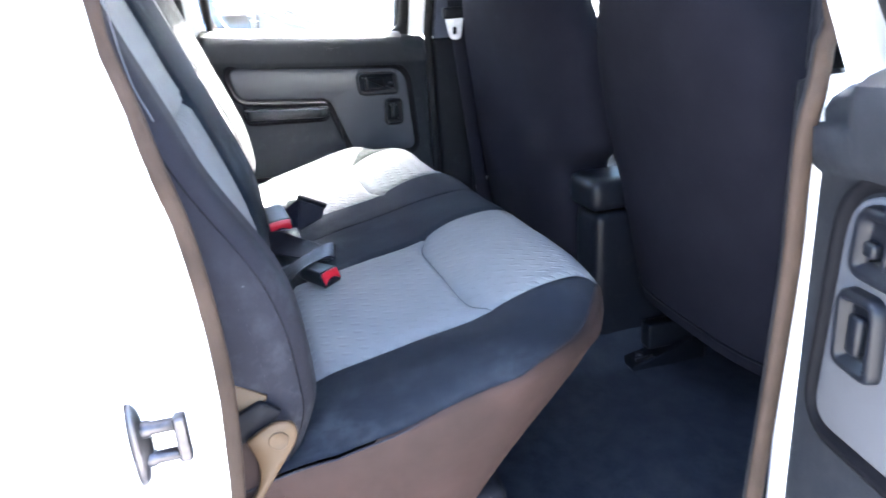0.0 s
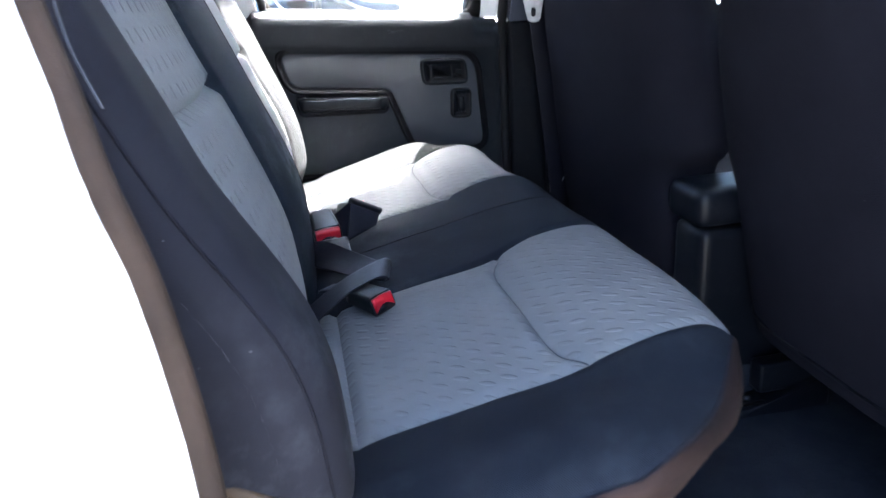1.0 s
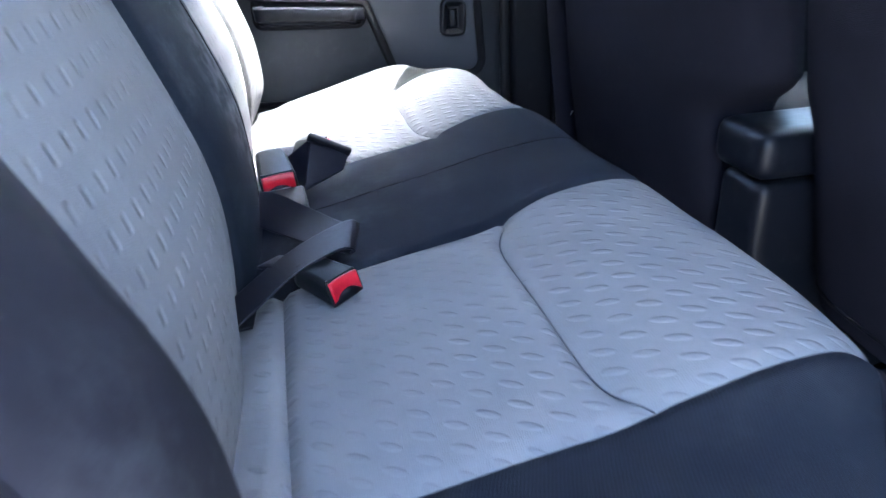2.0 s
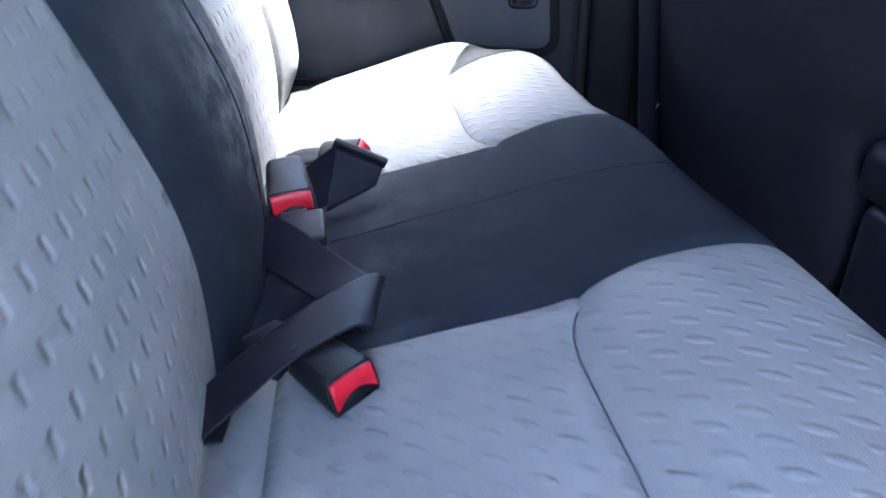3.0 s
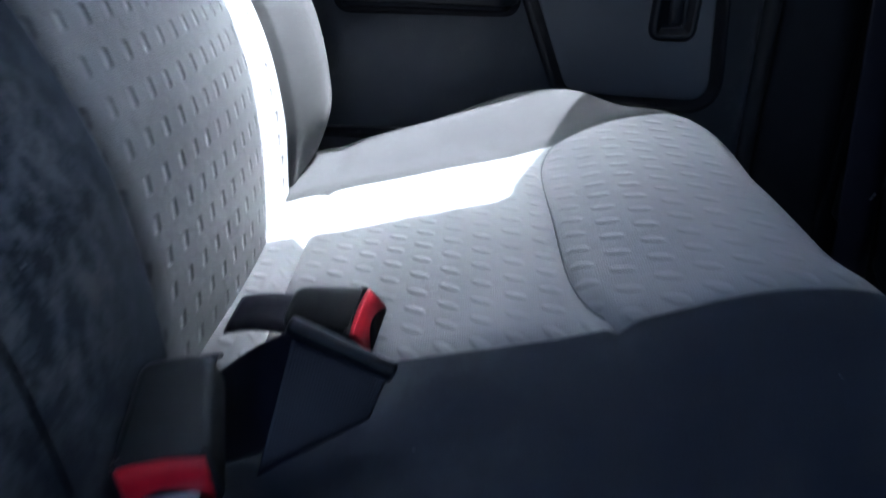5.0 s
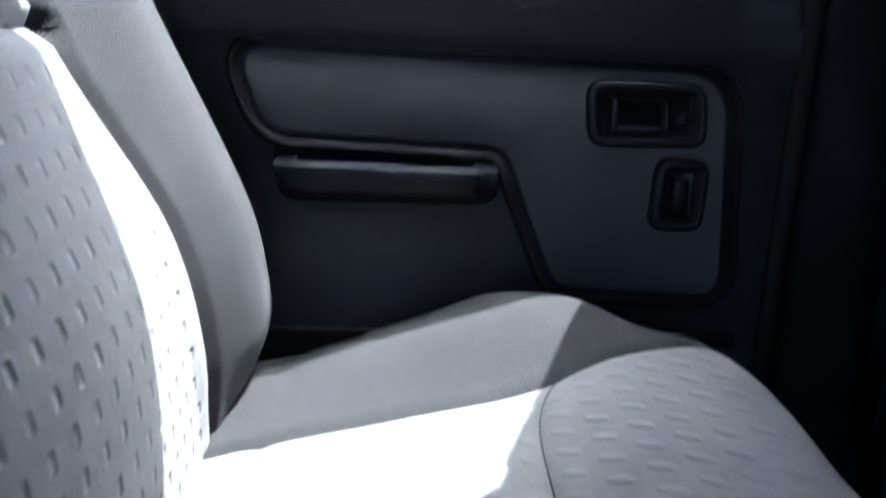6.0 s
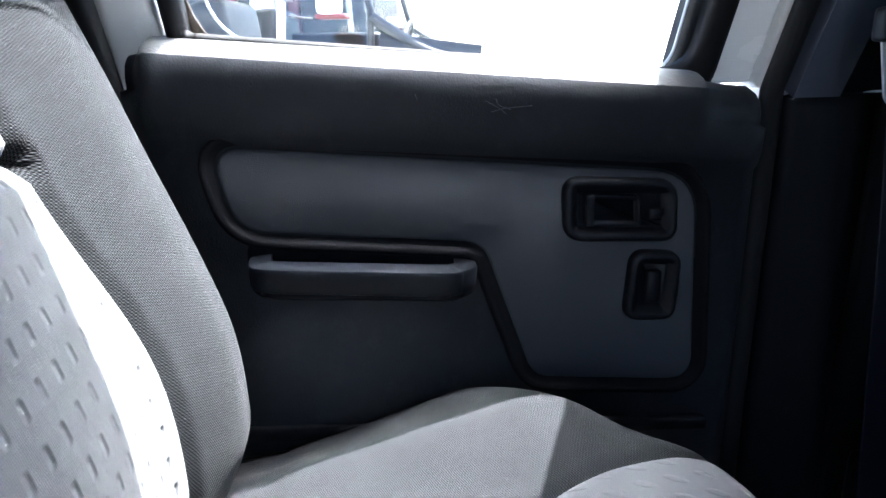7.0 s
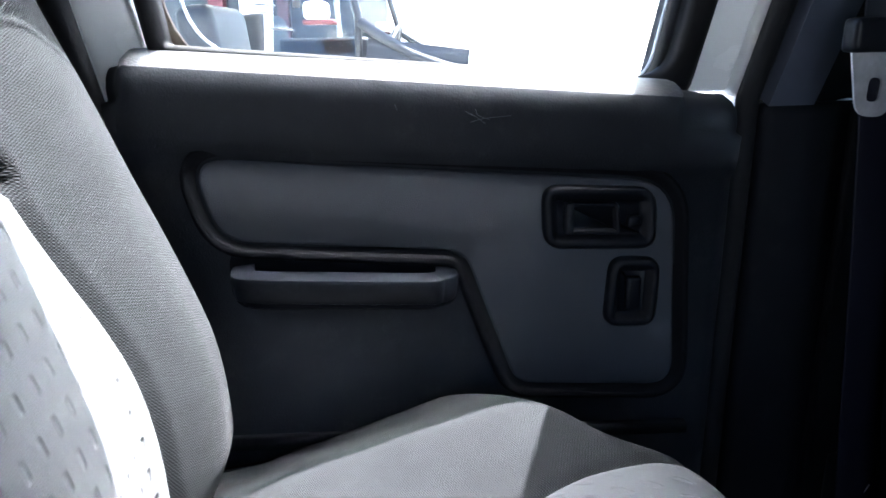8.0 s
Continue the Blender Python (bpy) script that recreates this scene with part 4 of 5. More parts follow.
for sg in (-1, 1):
    def low(f):
        return 0.93 + 0.085 * smooth01((f - 0.02) / 0.45) if sg < 0 else 0.86
    part("backrest_side", sheet(lambda z, f: back_side(sg, low(f) + (B_TOP - low(f)) * z, f), span(0, 1, 50), span(0, 1, 30), lambda z, f: (f * 0.15, z * 0.55)), SIDE_CLOTH, bench, "dark purplish-grey side cloth")
part("seam", sweep([back_front(z, MID - 0.627) + Vector((0.0004, 0, 0)) for z in span(0.88, 1.46, 70)], ring(0.0012, 0.0012, 6), (0, 1, 0)), THREAD, bench)
part("backrest_shell", box((-0.52, MID - 0.60, 0.86), (-0.44, MID + 0.60, 1.47), 0.02), TRIM_BLACK, bench)

# hinge bracket at the doorway end of the bench
def side_plate(points, radii, y, thick):
    return plate(rounded_outline(points, radii, 5), [(0.0, 0.0), (0.0, thick), (0.0015, thick + 0.0015)], lambda u, v, h: Vector((u, y - h, v)), cap_first=True)


hinge = part("hinge_bracket", side_plate([(-0.176, 0.961), (-0.152, 0.976), (-0.132, 0.974), (-0.128, 0.960), (-0.135, 0.946), (-0.166, 0.904), (-0.198, 0.862), (-0.222, 0.862), (-0.172, 0.905), (-0.167, 0.935)], [0.004, 0.014, 0.012, 0.012, 0.01, 0.02, 0.004, 0.004, 0.02, 0.02], -0.640, 0.004), BRACKET_PAINT, bench, "beige painted steel hinge")
part("pivot", lathe([(0.0095, 0.0), (0.0095, 0.0012), (0.0085, 0.0016), (0.0075, 0.0008), (0.002, 0.0012)], pose(-0.147, -0.6455, 0.957, 90)), BRACKET_PAINT, hinge)
part("hinge_strap", side_plate([(-0.228, 0.966), (-0.158, 0.996), (-0.139, 0.981), (-0.175, 0.958), (-0.218, 0.936)], 0.005, -0.632, 0.0045), TRIM_BLACK, hinge, "black steel strap")
part("hinge_plate", side_plate([(-0.205, 1.022), (-0.180, 1.016), (-0.150, 0.996), (-0.172, 0.965), (-0.205, 0.95)], 0.003, -0.626, 0.003), BRACKET_PAINT, hinge)

part("hinge_cover", side_plate([(-0.245, 0.955), (-0.174, 0.960), (-0.160, 0.930), (-0.150, 0.88), (-0.245, 0.82)], 0.006, -0.626, 0.006), SKIRT_VINYL, hinge, "brown-black plastic cover")

# ---- front seats ----
def front_seat(y0, x0, tilt, w, inner, label):
    """A bucket seat; above the console its back reaches further inwards by inner."""
    root = thing("bucket_seat", label, "car seat", pose(x0, y0, 0), "front seats")

    def at(a, z):
        """Rounded back shell; a runs round the section, z up."""
        lean = -tilt * (z - 0.74)
        half = w - 0.020 * smooth01((z - 1.0) / 0.45) - 0.09 * smooth01((z - 1.20) / 0.25) - 0.012 * smooth01((0.80 - z) / 0.06)
        c, s = math.cos(a), math.sin(a)
        q = 0.36
        yy = half * math.copysign(abs(s) ** q, s)
        if s * y0 < 0:
            yy *= 1 + inner / half * smooth01((z - 0.97) / 0.06)
        th = 0.075 * (1 - 0.5 * smooth01((z - 1.38) / 0.1))
        xx = th * math.copysign(abs(c) ** 0.55, c)
        bow = -0.020 * (1 - (yy / half) ** 2) if c < 0 else 0.0
        bow += 0.004 * noise.noise(Vector((yy * 7, z * 7, y0)))
        return Vector((lean + xx + bow + 0.075, yy, z))

    zs = [0.742, 0.746, 0.756, 0.775] + span(0.80, 1.40, 30) + [1.43, 1.455, 1.47, 1.476]
    bm = sheet(at, span(0, 6.2832, 80), zs, lambda a, z: (a * 0.13, z))
    bmesh.ops.remove_doubles(bm, verts=bm.verts, dist=1e-5)
    for z in (zs[0], zs[-1]):
        ringv = [v for v in bm.verts if abs(v.co.z - z) < 1e-5]
        mid_x = sum(q.co.x for q in ringv) / len(ringv)
        ringv.sort(key=lambda v: math.atan2(v.co.y, v.co.x - mid_x))
        try:
            bm.faces.new(ringv)
        except ValueError:
            pass
    part("backrest", bm, FRONT_CLOTH, root, "dark cloth back cover")
    part("hem", sweep([Vector((at(a, 0.768).x - 0.001, at(a, 0.768).y, 0.768)) for a in span(1.75, 4.53, 40)], ring(0.0025, 0.0025, 6)), TRIM_BLACK, root)
    part("seat_cushion", box((0.10, -0.225, 0.745), (0.60, 0.225, 0.90), 0.045, 4), FRONT_CLOTH, root)
    part("seat_frame", box((0.10, -0.21, 0.665), (0.58, 0.21, 0.742), 0.01), GLOSS_BLACK, root)
    for y in (-0.19, 0.205 if y0 < 0 else 0.19):
        rail = part("rail", box((0.02, y - 0.017, 0.605), (0.56, y + 0.017, 0.662), 0.006), GLOSS_BLACK, root)
        if y * y0 < 0:
            foot = bmesh.new()
            outline = [(0.15, 0.000), (-0.020, 0.000), (-0.026, 0.010), (-0.018, 0.020), (0.035, 0.026), (0.080, 0.046), (0.15, 0.066)]
            ends = [[foot.verts.new((x, y + e, FLOOR - 0.004 + h)) for x, h in outline] for e in (-0.030, 0.030)]
            for i in range(len(outline)):
                foot.faces.new((ends[0][i - 1], ends[0][i], ends[1][i], ends[1][i - 1]))
            for e in ends:
                foot.faces.new(e)
            bmesh.ops.bevel(foot, geom=list(foot.edges), offset=0.003, segments=2, profile=0.6, affect="EDGES")
            part("rail_foot", foot, GLOSS_BLACK, rail)
            part("bolt", lathe([(0.009, 0), (0.009, 0.005), (0.005, 0.008)], pose(0.008, y, FLOOR + 0.018, 0, -7), 6), DULL_ZINC, rail)
            part("rib", box((-0.012, y - 0.022, FLOOR + 0.0175), (0.030, y - 0.016, FLOOR + 0.0235), 0.002, 2), DULL_ZINC, rail)
    return root


front_seat(-0.270, 0.582, 0.215, 0.235, 0.018, "front seat with dark cloth back, seen from behind")
front_seat(0.352, 0.500, 0.13, 0.270, 0.062, "front seat with dark cloth back, seen from behind")

# ---- centre console ----
console = thing("centre_console", "black plastic centre console with a rounded lid", "console")
part("console_base", box((0.505, -0.028, FLOOR + 0.02), (1.13, 0.070, 0.903), 0.022, 4), GLOSS_BLACK, console)
part("console_lid", box((0.492, -0.036, 0.908), (0.90, 0.078, 0.976), 0.026, 5), GLOSS_BLACK, console, "worn black lid")

# ---- striker on the door jamb ----
striker = thing("door_striker", "zinc-plated steel door striker loop on the jamb", "latch")
part("base_plate", lathe([(0.033, 0.0), (0.033, 0.003), (0.029, 0.006), (0.014, 0.009), (0.010, 0.012)], pose(-0.238, -0.760, 1.054, 0, 90, 0) @ Matrix.Diagonal((1.0, 0.36, 1, 1))), DULL_ZINC, striker)
for z in (1.066, 1.042):
    part("prong", lathe([(0.0062, 0.0), (0.0062, 0.010), (0.0048, 0.012), (0.0048, 0.034)], pose(-0.236, -0.761, z, 0, 90, 0), 14), DULL_ZINC, striker)
part("cross_bar", box((-0.210, -0.767, 1.036), (-0.201, -0.755, 1.072), 0.003, 3), DULL_ZINC, striker, "worn steel end bar")

# ---- seat belts on the bench ----
def strap(path, sides, width, thick=0.0014, name="webbing", parent=None, label="", steps=6):
    """A belt along a path; sides gives the width's direction at each point."""
    pts = spline(path, steps)
    dirs = spline(sides, steps)
    bm = bmesh.new()
    layer = bm.loops.layers.uv.new("UVMap")
    rows, run = [], 0.0
    for i, (p, d) in enumerate(zip(pts, dirs)):
        a = pts[max(i - 1, 0)]
        b = pts[min(i + 1, len(pts) - 1)]
        t = (b - a).normalized()
        d = (d - t * d.dot(t)).normalized()
        nrm = t.cross(d).normalized() * thick / 2
        run += (p - a).length
        cols = [-0.5, -0.47, -0.16, 0.16, 0.47, 0.5]
        ring_v = [(bm.verts.new(p + d * width * c + nrm * (0.4 if abs(c) == 0.5 else 1.0)), c * width, run) for c in cols]
        ring_v += [(bm.verts.new(p + d * width * c - nrm * (0.4 if abs(c) == 0.5 else 1.0)), c * width, run) for c in reversed(cols)]
        rows.append(ring_v)
    k = len(rows[0])
    for r1, r2 in zip(rows, rows[1:]):
        for j in range(k):
            quad = (r1[j - 1], r1[j], r2[j], r2[j - 1])
            f = bm.faces.new([q[0] for q in quad])
            for loop, q in zip(f.loops, quad):
                loop[layer].uv = (q[1], q[2])
    for r in (rows[0], rows[-1]):
        bm.faces.new([q[0] for q in r])
    return part(name, bm, WEBBING, parent, label)


def basis(origin, axis, up=(0, 0, 1)):
    """A frame whose x runs along axis and whose z is near up."""
    x = Vector(axis).normalized()
    y = Vector(up).cross(x).normalized()
    z = x.cross(y)
    m = Matrix((x, y, z)).transposed().to_4x4()
    m.translation = origin
    return m


def buckle(m, label, width=0.041, length=0.060, thick=0.023, stalk=0.05):
    """A seat belt buckle: x towards the button, origin at the middle of the button's end."""
    root = thing("seat_belt_buckle", label, "seat belt", m, "rear seat belt buckles")
    w, h = width / 2, thick / 2

    def cut(u, v, z):
        """The button's end slopes back towards the top."""
        f = max(0.0, 1 + u / 0.025)
        return Vector((u - 0.5 * (z + h) * f, v, z * (1.0 - 0.10 * (-u / length))))

    out = rounded_outline([(-length, w * 0.80), (-0.003, w), (0.0, w * 0.97), (0.0, -w * 0.97), (-0.003, -w), (-length, -w * 0.80)], [0.010, 0.002, 0.002, 0.002, 0.002, 0.010], 4)
    bm = plate(out, [(0.004, -h), (0.0015, -h + 0.001), (0.0, -h + 0.004), (0.0, h - 0.005), (0.0015, h - 0.0015), (0.005, h)], cut, cap_first=True)
    part("housing", bm, BUCKLE_GREY, root, "scratched dark grey housing")

    def face(a, b, out_by):
        """On the sloping end: a across, b up (0 to 1)."""
        z = -h + 2 * h * b
        return Vector((-0.5 * (z + h) + out_by * 0.9, a, z + out_by * 0.45))

    slot = rounded_outline([(-w * 0.84, 0.60), (w * 0.84, 0.60), (w * 0.84, 0.12), (-w * 0.84, 0.12)], 0.0, 3)
    part("slot", plate(slot, [(0.0, -0.001), (0.0, 0.0005)], face), GLOSS_BLACK, root)
    top = [Vector((w * 0.86 * (i / 6 - 1), 0.96 - 0.05 * (i / 6 - 1) ** 2)) for i in range(13)]
    low = [Vector((w * 0.86 * (1 - i / 6), 0.50 - 0.30 * (1 - i / 6) ** 2)) for i in range(13)]
    bm = bmesh.new()
    rings = []
    for shrink, rise in ((1.0, -0.001), (1.0, 0.0012), (0.96, 0.0020), (0.88, 0.0024)):
        rings.append(([bm.verts.new(face(p.x * shrink, 0.66 + (p.y - 0.66) * shrink, rise)) for p in top], [bm.verts.new(face(p.x * shrink, 0.66 + (p.y - 0.66) * shrink, rise)) for p in reversed(low)]))
    for (t1, l1), (t2, l2) in zip(rings, rings[1:]):
        loop1, loop2 = t1 + list(reversed(l1)), t2 + list(reversed(l2))
        for i in range(len(loop1)):
            bm.faces.new((loop1[i - 1], loop1[i], loop2[i], loop2[i - 1]))
    t1, l1 = rings[-1]
    for i in range(12):
        bm.faces.new((t1[i], t1[i + 1], l1[i + 1], l1[i]))
    part("button", bm, BUTTON_RED, root, "bright red release button")
    strap([Vector((-length + 0.006, 0, -0.002)), Vector((-length - stalk * 0.5, 0, -0.004)), Vector((-length - stalk, 0, -0.012))], [Vector((0, 1, 0))] * 3, 0.030, 0.003, "stalk", root)
    return root


buckle(basis((-0.042, -0.214, 0.9385), (0.66, -0.72, -0.10)), "dark grey buckle with a red button lying on the cushion")
PLUGGED = basis((-0.1047, 0.0486, 0.948), (0.16, -0.92, -0.36), (0.12, -0.3, 1)) @ Matrix.Rotation(radians(8), 4, "X")
buckle(PLUGGED, "dark grey buckle, red button, belt tongue plugged in", width=0.046, length=0.068, thick=0.027, stalk=0.012)
buckle(basis((-0.030, 0.189, 0.9465), (0.97, -0.20, 0.0), (0.0, -0.35, 1)), "dark grey buckle on its side on the grey cushion", length=0.058, stalk=0.045)

lap_belt = thing("lap_belt", "black lap belt folded along the seat crease", "seat belt")
tongue = part("tongue", box((0.002, -0.0165, -0.0135), (0.042, 0.0285, 0.003), 0.005, 3, PLUGGED @ Matrix.Rotation(radians(-4), 4, "Z")), TONGUE_GREY, lap_belt, "worn grey plastic belt tongue")
part("tongue_blade", box((-0.014, -0.013, -0.0068), (0.006, 0.013, -0.0038), 0.0008, 1, PLUGGED), STEEL, tongue)


def ribbon(left, right, parent, steps=6, thick=0.0016):
    """A belt between two edge lines."""
    ls, rs = spline(left, steps), spline(right, steps)
    mids = [(p + q) / 2 for p, q in zip(ls, rs)]
    bm = bmesh.new()
    layer = bm.loops.layers.uv.new("UVMap")
    rows, run = [], 0.0
    for i in range(len(ls)):
        t = mids[min(i + 1, len(mids) - 1)] - mids[max(i - 1, 0)]
        up = t.cross(rs[i] - ls[i]).normalized() * thick / 2
        run += (mids[i] - mids[max(i - 1, 0)]).length
        fr = (0.0, 0.03, 0.35, 0.65, 0.97, 1.0)
        rows.append([(bm.verts.new(ls[i].lerp(rs[i], f) + up), f * 0.05, run) for f in fr] + [(bm.verts.new(ls[i].lerp(rs[i], f) - up), f * 0.05, run) for f in reversed(fr)])
    k = len(rows[0])
    for r1, r2 in zip(rows, rows[1:]):
        for j in range(k):
            quad = (r1[j - 1], r1[j], r2[j], r2[j - 1])
            f = bm.faces.new([q[0] for q in quad])
            for loop, q in zip(f.loops, quad):
                loop[layer].uv = (q[1], q[2])
    for r in (rows[0], rows[-1]):
        bm.faces.new([q[0] for q in r])
    return part("webbing", bm, WEBBING, parent)


ribbon([Vector((-0.185, 0.075, 0.918)), Vector((-0.150, 0.012, 0.925)), Vector((-0.121, -0.029, 0.928)), Vector((-0.074, -0.098, 0.935)), Vector((-0.036, -0.160, 0.948))],
       [Vector((-0.156, 0.070, 0.935)), Vector((-0.114, 0.020, 0.955)), Vector((-0.074, -0.030, 0.951)), Vector((-0.046, -0.066, 0.947)), Vector((-0.026, -0.092, 0.947))], lap_belt)
ribbon([Vector((-0.026, -0.092, 0.9475)), Vector((-0.0225, -0.094, 0.951)), Vector((-0.034, -0.098, 0.957)), Vector((-0.072, -0.120, 0.952)), Vector((-0.106, -0.147, 0.945)), Vector((-0.138, -0.172, 0.933)), Vector((-0.175, -0.196, 0.914))],
       [Vector((-0.036, -0.160, 0.9485)), Vector((-0.0325, -0.162, 0.952)), Vector((-0.044, -0.167, 0.958)), Vector((-0.066, -0.182, 0.957)), Vector((-0.092, -0.199, 0.952)), Vector((-0.122, -0.220, 0.938)), Vector((-0.165, -0.245, 0.915))], lap_belt)

part("belt_end", box((-0.026, -0.016, -0.0015), (0.014, 0.014, 0.0015), 0.001, 2, basis((-0.143, -0.213, 0.921), (1, -0.08, 0.14))), TRIM_BLACK, lap_belt, "black folded belt end in the crease")

loose_belt = thing("belt_tongue", "black belt tongue standing in a loop of webbing", "seat belt")
bar_a, bar_b = Vector((-0.063, 0.126, 0.987)), Vector((-0.013, 0.122, 0.962))
part("tongue_bar", box((-0.002, -0.004, -0.006), ((bar_b - bar_a).length + 0.002, 0.004, 0.006), 0.003, 3, basis(bar_a, bar_b - bar_a, (0.2, -0.4, 1))), GLOSS_BLACK, loose_belt)
ribbon([Vector((-0.062, 0.122, 0.983)), Vector((-0.069, 0.104, 0.958)), Vector((-0.077, 0.083, 0.928))],
       [Vector((-0.015, 0.121, 0.959)), Vector((-0.019, 0.116, 0.952)), Vector((-0.024, 0.110, 0.942))], loose_belt)
ribbon([Vector((-0.062, 0.129, 0.984)), Vector((-0.076, 0.138, 0.972)), Vector((-0.096, 0.148, 0.955)), Vector((-0.130, 0.164, 0.922))],
       [Vector((-0.020, 0.124, 0.957)), Vector((-0.048, 0.112, 0.940)), Vector((-0.080, 0.102, 0.926)), Vector((-0.130, 0.100, 0.908))], loose_belt)

# ---- front seat belt on the far pillar ----
belt = thing("front_seat_belt", "black seat belt with a steel tongue beside the pillar", "seat belt")
strap([Vector((0.440, 0.640, 1.60)), Vector((0.437, 0.618, 1.42)), Vector((0.432, 0.603, 1.30)), Vector((0.45, 0.60, 1.10)), Vector((0.50, 0.62, 0.70))], [Vector((1, 0.1, 0))] * 5, 0.047, parent=belt)
loop = rounded_outline([(0.395, 1.293), (0.447, 1.285), (0.436, 1.230), (0.408, 1.232)], [0.004, 0.004, 0.012, 0.012], 5)
hole = rounded_outline([(0.416, 1.264), (0.428, 1.263), (0.427, 1.243), (0.415, 1.244)], 0.005, 5)
bm = bmesh.new()
rings = []
for pts, h in ((loop, -0.0012), (loop, 0.0012), (hole, 0.0012), (hole, -0.0012)):
    rings.append([bm.verts.new((p.x, 0.596 - h, p.y)) for p in pts])
for i in range(4):
    r1, r2 = rings[i], rings[(i + 1) % 4]
    for j in range(len(r1)):
        bm.faces.new((r1[j - 1], r1[j], r2[j], r2[j - 1]))
part("tongue_plate", bm, STEEL, belt, "bare steel tongue with a slot", False)
part("tongue_cover", box((0.392, 0.586, 1.284), (0.455, 0.606, 1.312), 0.006, 3), GLOSS_BLACK, belt)


anchor = part("anchor_cover", box((0.470, 0.624, 0.800), (0.515, 0.650, 0.868), 0.010, 3), GLOSS_BLACK, belt)
part("anchor_bolt", lathe([(0.013, 0.0), (0.013, 0.006), (0.009, 0.009)], pose(0.490, 0.622, 0.846, 90), 6), STEEL, anchor, "bright steel bolt head")


# ---- outside the far window ----
CAR_GLASS = glass_material("car_side_glass", (0.30, 0.34, 0.35))
# plastic of the cowl; also the shade tone on the white door corner
CAR_GREY = plain("weathered_plastic_and_shade", (0.034, 0.036, 0.038), 0.7, vary=0.15)
CAR_DARK = plain("dark_car_trim", (0.010, 0.011, 0.0125), 0.5)
SHOP_BLUE = plain("blue_grey_shop_panel", (0.036, 0.044, 0.048), 0.4, vary=0.2, scale=0.8)
SHOP_RED = plain("red_shop_paint", (0.11, 0.019, 0.022), 0.4, vary=0.1)
SHOP_WALL = plain("pale_render", (0.60, 0.585, 0.55), 0.9, vary=0.05, scale=1.0, grain=0.3)


def parked_car(m):
    """A white car; local x is its forward direction, y its left, z up."""
    root = thing("parked_car", "white parked car beyond the window", "car", m)
    w = 0.86

    def slab(profile, y0, y1):
        bm = bmesh.new()
        a = [bm.verts.new((x, y0, z)) for x, z in profile]
        b = [bm.verts.new((x, y1, z)) for x, z in profile]
        for i in range(len(a)):
            bm.faces.new((a[i - 1], a[i], b[i], b[i - 1]))
        bm.faces.new(a)
        bm.faces.new(b)
        return bm

    low = [(-2.1, 0.35), (2.05, 0.35), (2.15, 0.55), (2.10, 0.88), (1.95, 0.98), (0.95, 1.10), (0.75, 1.17), (-2.05, 1.18), (-2.2, 1.0), (-2.2, 0.5)]
    bm = slab(low, -w, w)
    bmesh.ops.bevel(bm, geom=list(bm.edges), offset=0.05, segments=3, profile=0.6, affect="EDGES")
    part("body", bm, WHITE_PAINT, root)
    part("roof", box((-2.0, -0.62, 1.78), (-0.20, 0.62, 1.83), 0.02), WHITE_PAINT, root)
    for sgn in (-1, 1):
        def post(x0, x1, shift, name):
            bm = bmesh.new()
            bmesh.ops.create_cube(bm, size=1.0)
            for v in bm.verts:
                f = v.co.z + 0.5
                v.co = Vector(((x0 if v.co.x < 0 else x1) + shift * f, sgn * (0.80 - 0.17 * f) + v.co.y * 0.04, 1.15 + 0.66 * f))
            part(name, bm, WHITE_PAINT, root)
        post(0.72, 0.80, -0.92, "screen_post")
        post(-0.36, -0.335, 0.0, "side_post")
        post(-2.0, -1.85, 0.0, "rear_post")
        def side_at(x, z, out=0.0):
            return Vector((x, sgn * (0.795 - 0.17 * (z - 1.16) / 0.66 + out), z))
        pane = rounded_outline([(-0.33, 1.165), (-0.02, 1.165), (-0.02, 1.40), (-0.12, 1.77), (-0.33, 1.77)], 0.02, 3)
        part("side_window", plate(pane, [(0.0, 0.0), (0.0, 0.005)], lambda u, v, h: side_at(u, v, h), cap_first=True), CAR_GLASS, root, "dusty teal side glass", False)
        part("quarter_post", sweep([side_at(-0.005, 1.16, 0.01), side_at(-0.005, 1.42, 0.01), side_at(-0.10, 1.79, 0.01)], ring(0.022, 0.014, 8), (1, 0, 0)), CAR_DARK, root, "grey window post")
        part("cowl", sweep(spline([side_at(0.0, 1.395, 0.012), side_at(0.12, 1.32, 0.012), side_at(0.26, 1.255, 0.02), side_at(0.45, 1.20, 0.02), side_at(0.80, 1.13, 0.02)], 5), ring(0.030, 0.02, 8), (0, 0, 1)), CAR_GREY, root, "grey plastic cowl edge")
        # grey bar stands for shade on the white door corner
        part("side_panel", sweep([side_at(0.02, 1.24, -0.01), side_at(0.40, 1.19, -0.01)], ring(0.10, 0.02, 8), (0, 1, 0)), CAR_GREY, root, "white door corner coloured grey for its shade")
        part("door_card", box((-0.33, sgn * 0.66 - 0.02, 1.10), (0.02, sgn * 0.66 + 0.02, 1.345), 0.015, 2), CAR_DARK, root)
        part("mirror_base", box((-0.17, sgn * 0.90 - 0.05, 1.385), (-0.06, sgn * 0.90 + 0.04, 1.402), 0.006, 2), SHOP_RED, root, "reddish mirror foot")
        part("mirror", box((-0.16, sgn * 0.93 - 0.05, 1.40), (-0.08, sgn * 0.93 + 0.05, 1.46), 0.02, 3), WHITE_PAINT, root)
        for x in (-1.35, 1.35):
            wheel = part("wheel", lathe([(0.33, -0.1), (0.35, -0.08), (0.35, 0.08), (0.33, 0.1), (0.2, 0.09)], pose(x, sgn * 0.80, 0.35, 90), 28), RUBBER, root)
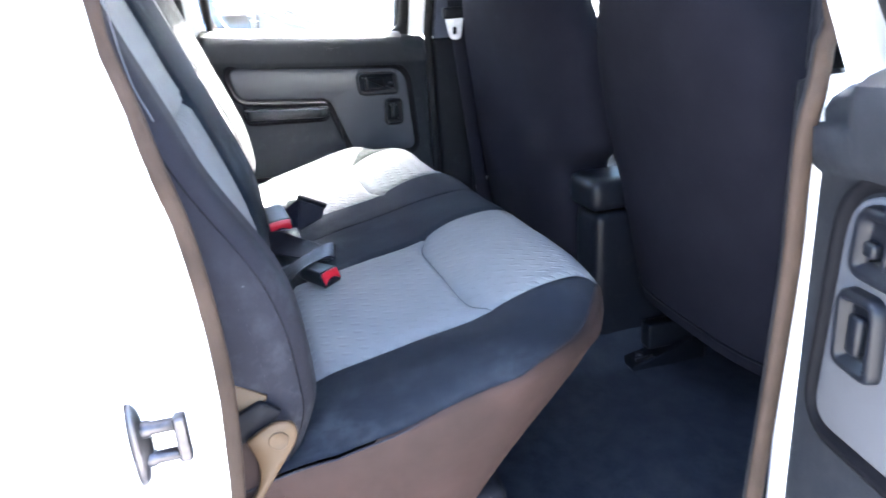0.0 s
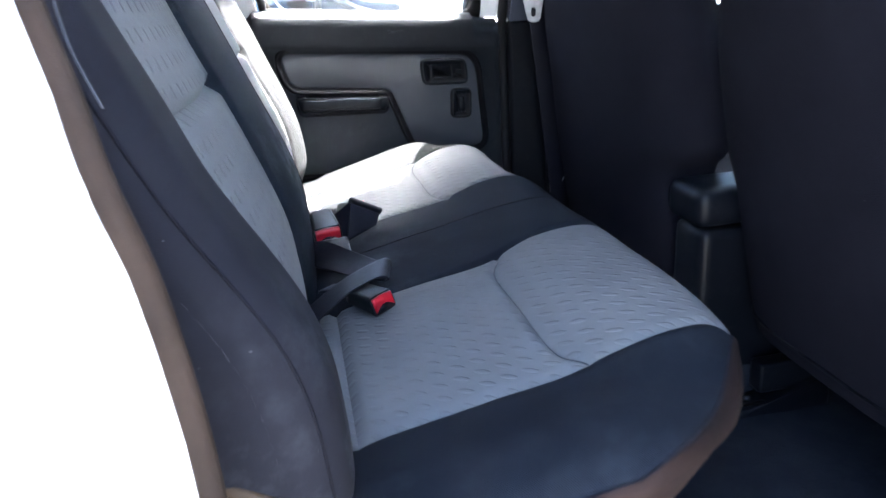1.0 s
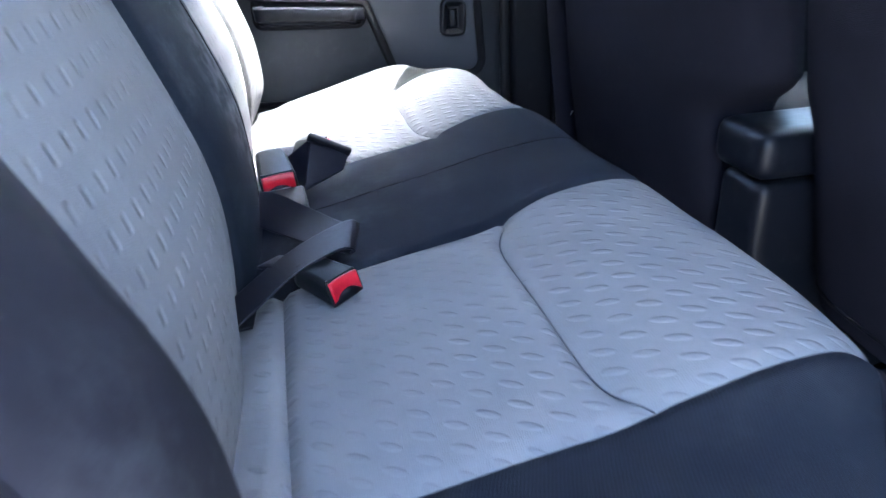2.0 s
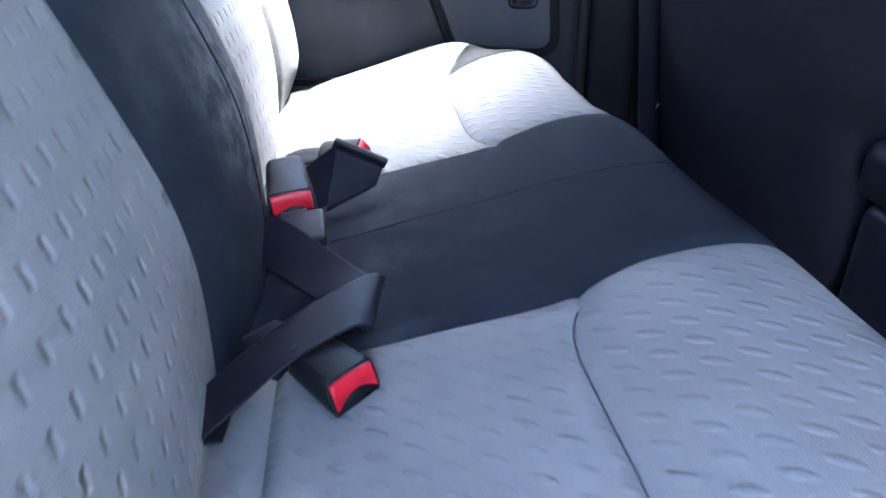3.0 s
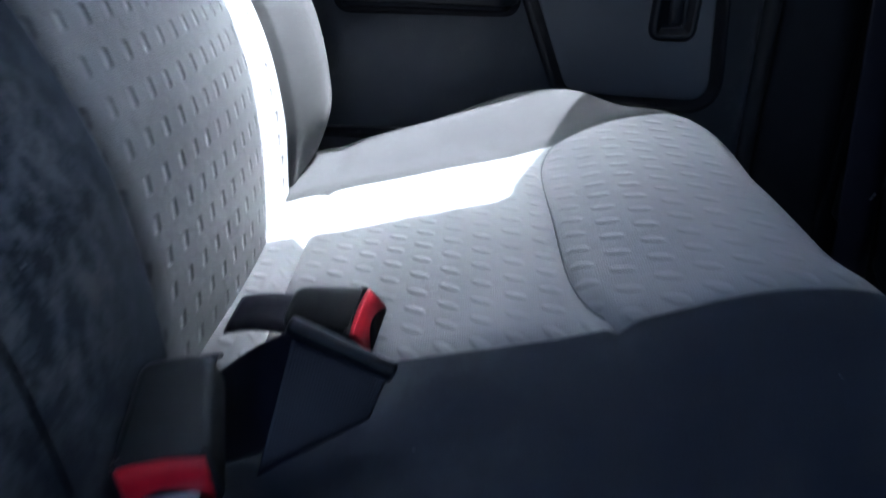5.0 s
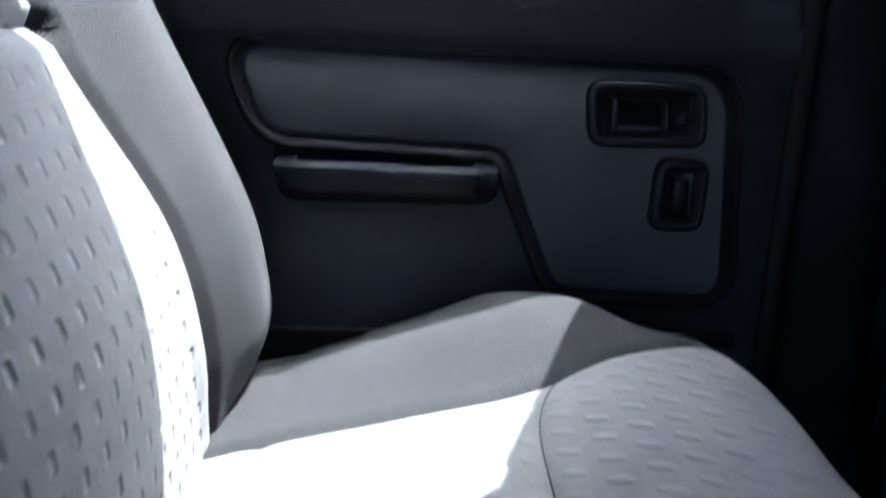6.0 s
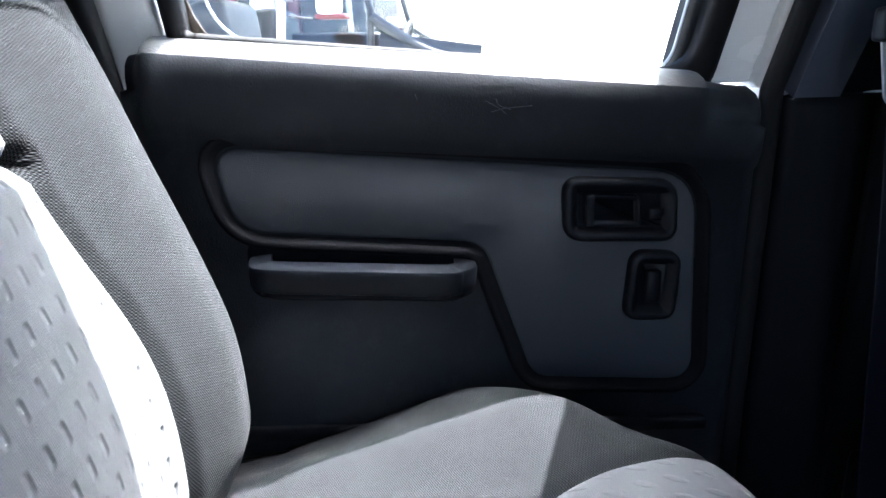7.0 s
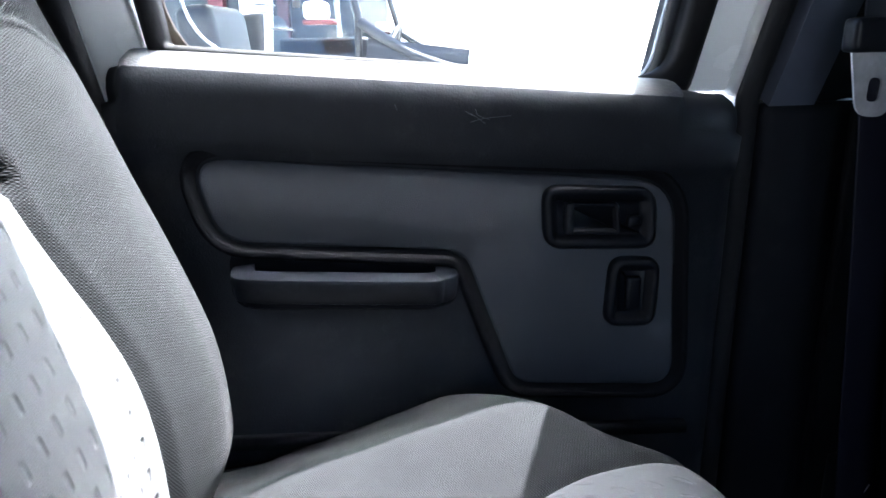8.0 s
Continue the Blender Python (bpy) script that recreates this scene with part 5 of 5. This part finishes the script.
            part("rim", lathe([(0.21, -0.105), (0.2, 0.0), (0.21, 0.105)], pose(x, sgn * 0.80, 0.35, 90), 20), STEEL, wheel)
    part("dashboard", box((0.10, -0.70, 1.10), (0.70, 0.70, 1.24), 0.05, 3), CAR_DARK, root)
    for y in (-0.37, 0.37):
        part("seat_back", box((-0.62, y - 0.24, 1.0), (-0.46, y + 0.24, 1.55), 0.06, 3, Matrix.Rotation(radians(-6), 4, "Y")), CAR_DARK, root)
    part("steering_wheel", sweep([Vector((-0.02 + 0.06 * math.sin(6.2832 * i / 24), 0.37 + 0.18 * math.cos(6.2832 * i / 24), 1.24 + 0.17 * math.sin(6.2832 * i / 24))) for i in range(24)], ring(0.014, 0.014, 6), (1, 0, 0.3), closed=True), CAR_DARK, root)
    return root


parked_car(pose(0.07, 3.50, 0, 0, 0, -8))

shop = thing("shop_front", "pale shop front with blue-grey panels and red columns", "building", pose(-2.5, 9.5, 0))
part("wall", box((-6, 0.3, 0), (3.2, 0.6, 4.2), 0.02), SHOP_WALL, shop)
bays = [(-4.6, 0.26, WHITE_PAINT), (-3.1, 0.26, SHOP_RED), (-1.6, 0.26, WHITE_PAINT), (0.56, 0.19, SHOP_RED), (1.0, 0.30, WHITE_PAINT), (1.40, 0.14, SHOP_RED), (2.9, 0.26, WHITE_PAINT)]
for (x, wide, paint), (x2, wide2, _) in zip(bays, bays[1:]):
    part("window", box((x + wide / 2 + 0.02, 0.2, 0.4), (x2 - wide2 / 2 - 0.02, 0.298, 2.9), 0.02), SHOP_BLUE, shop)
    part("column", box((x - wide / 2, 0.05, 0), (x + wide / 2, 0.295, 3.0), 0.02), paint, shop)
part("fascia", box((-5.4, 0.0, 3.02), (2.9, 0.295, 3.6), 0.03), SHOP_WALL, shop)
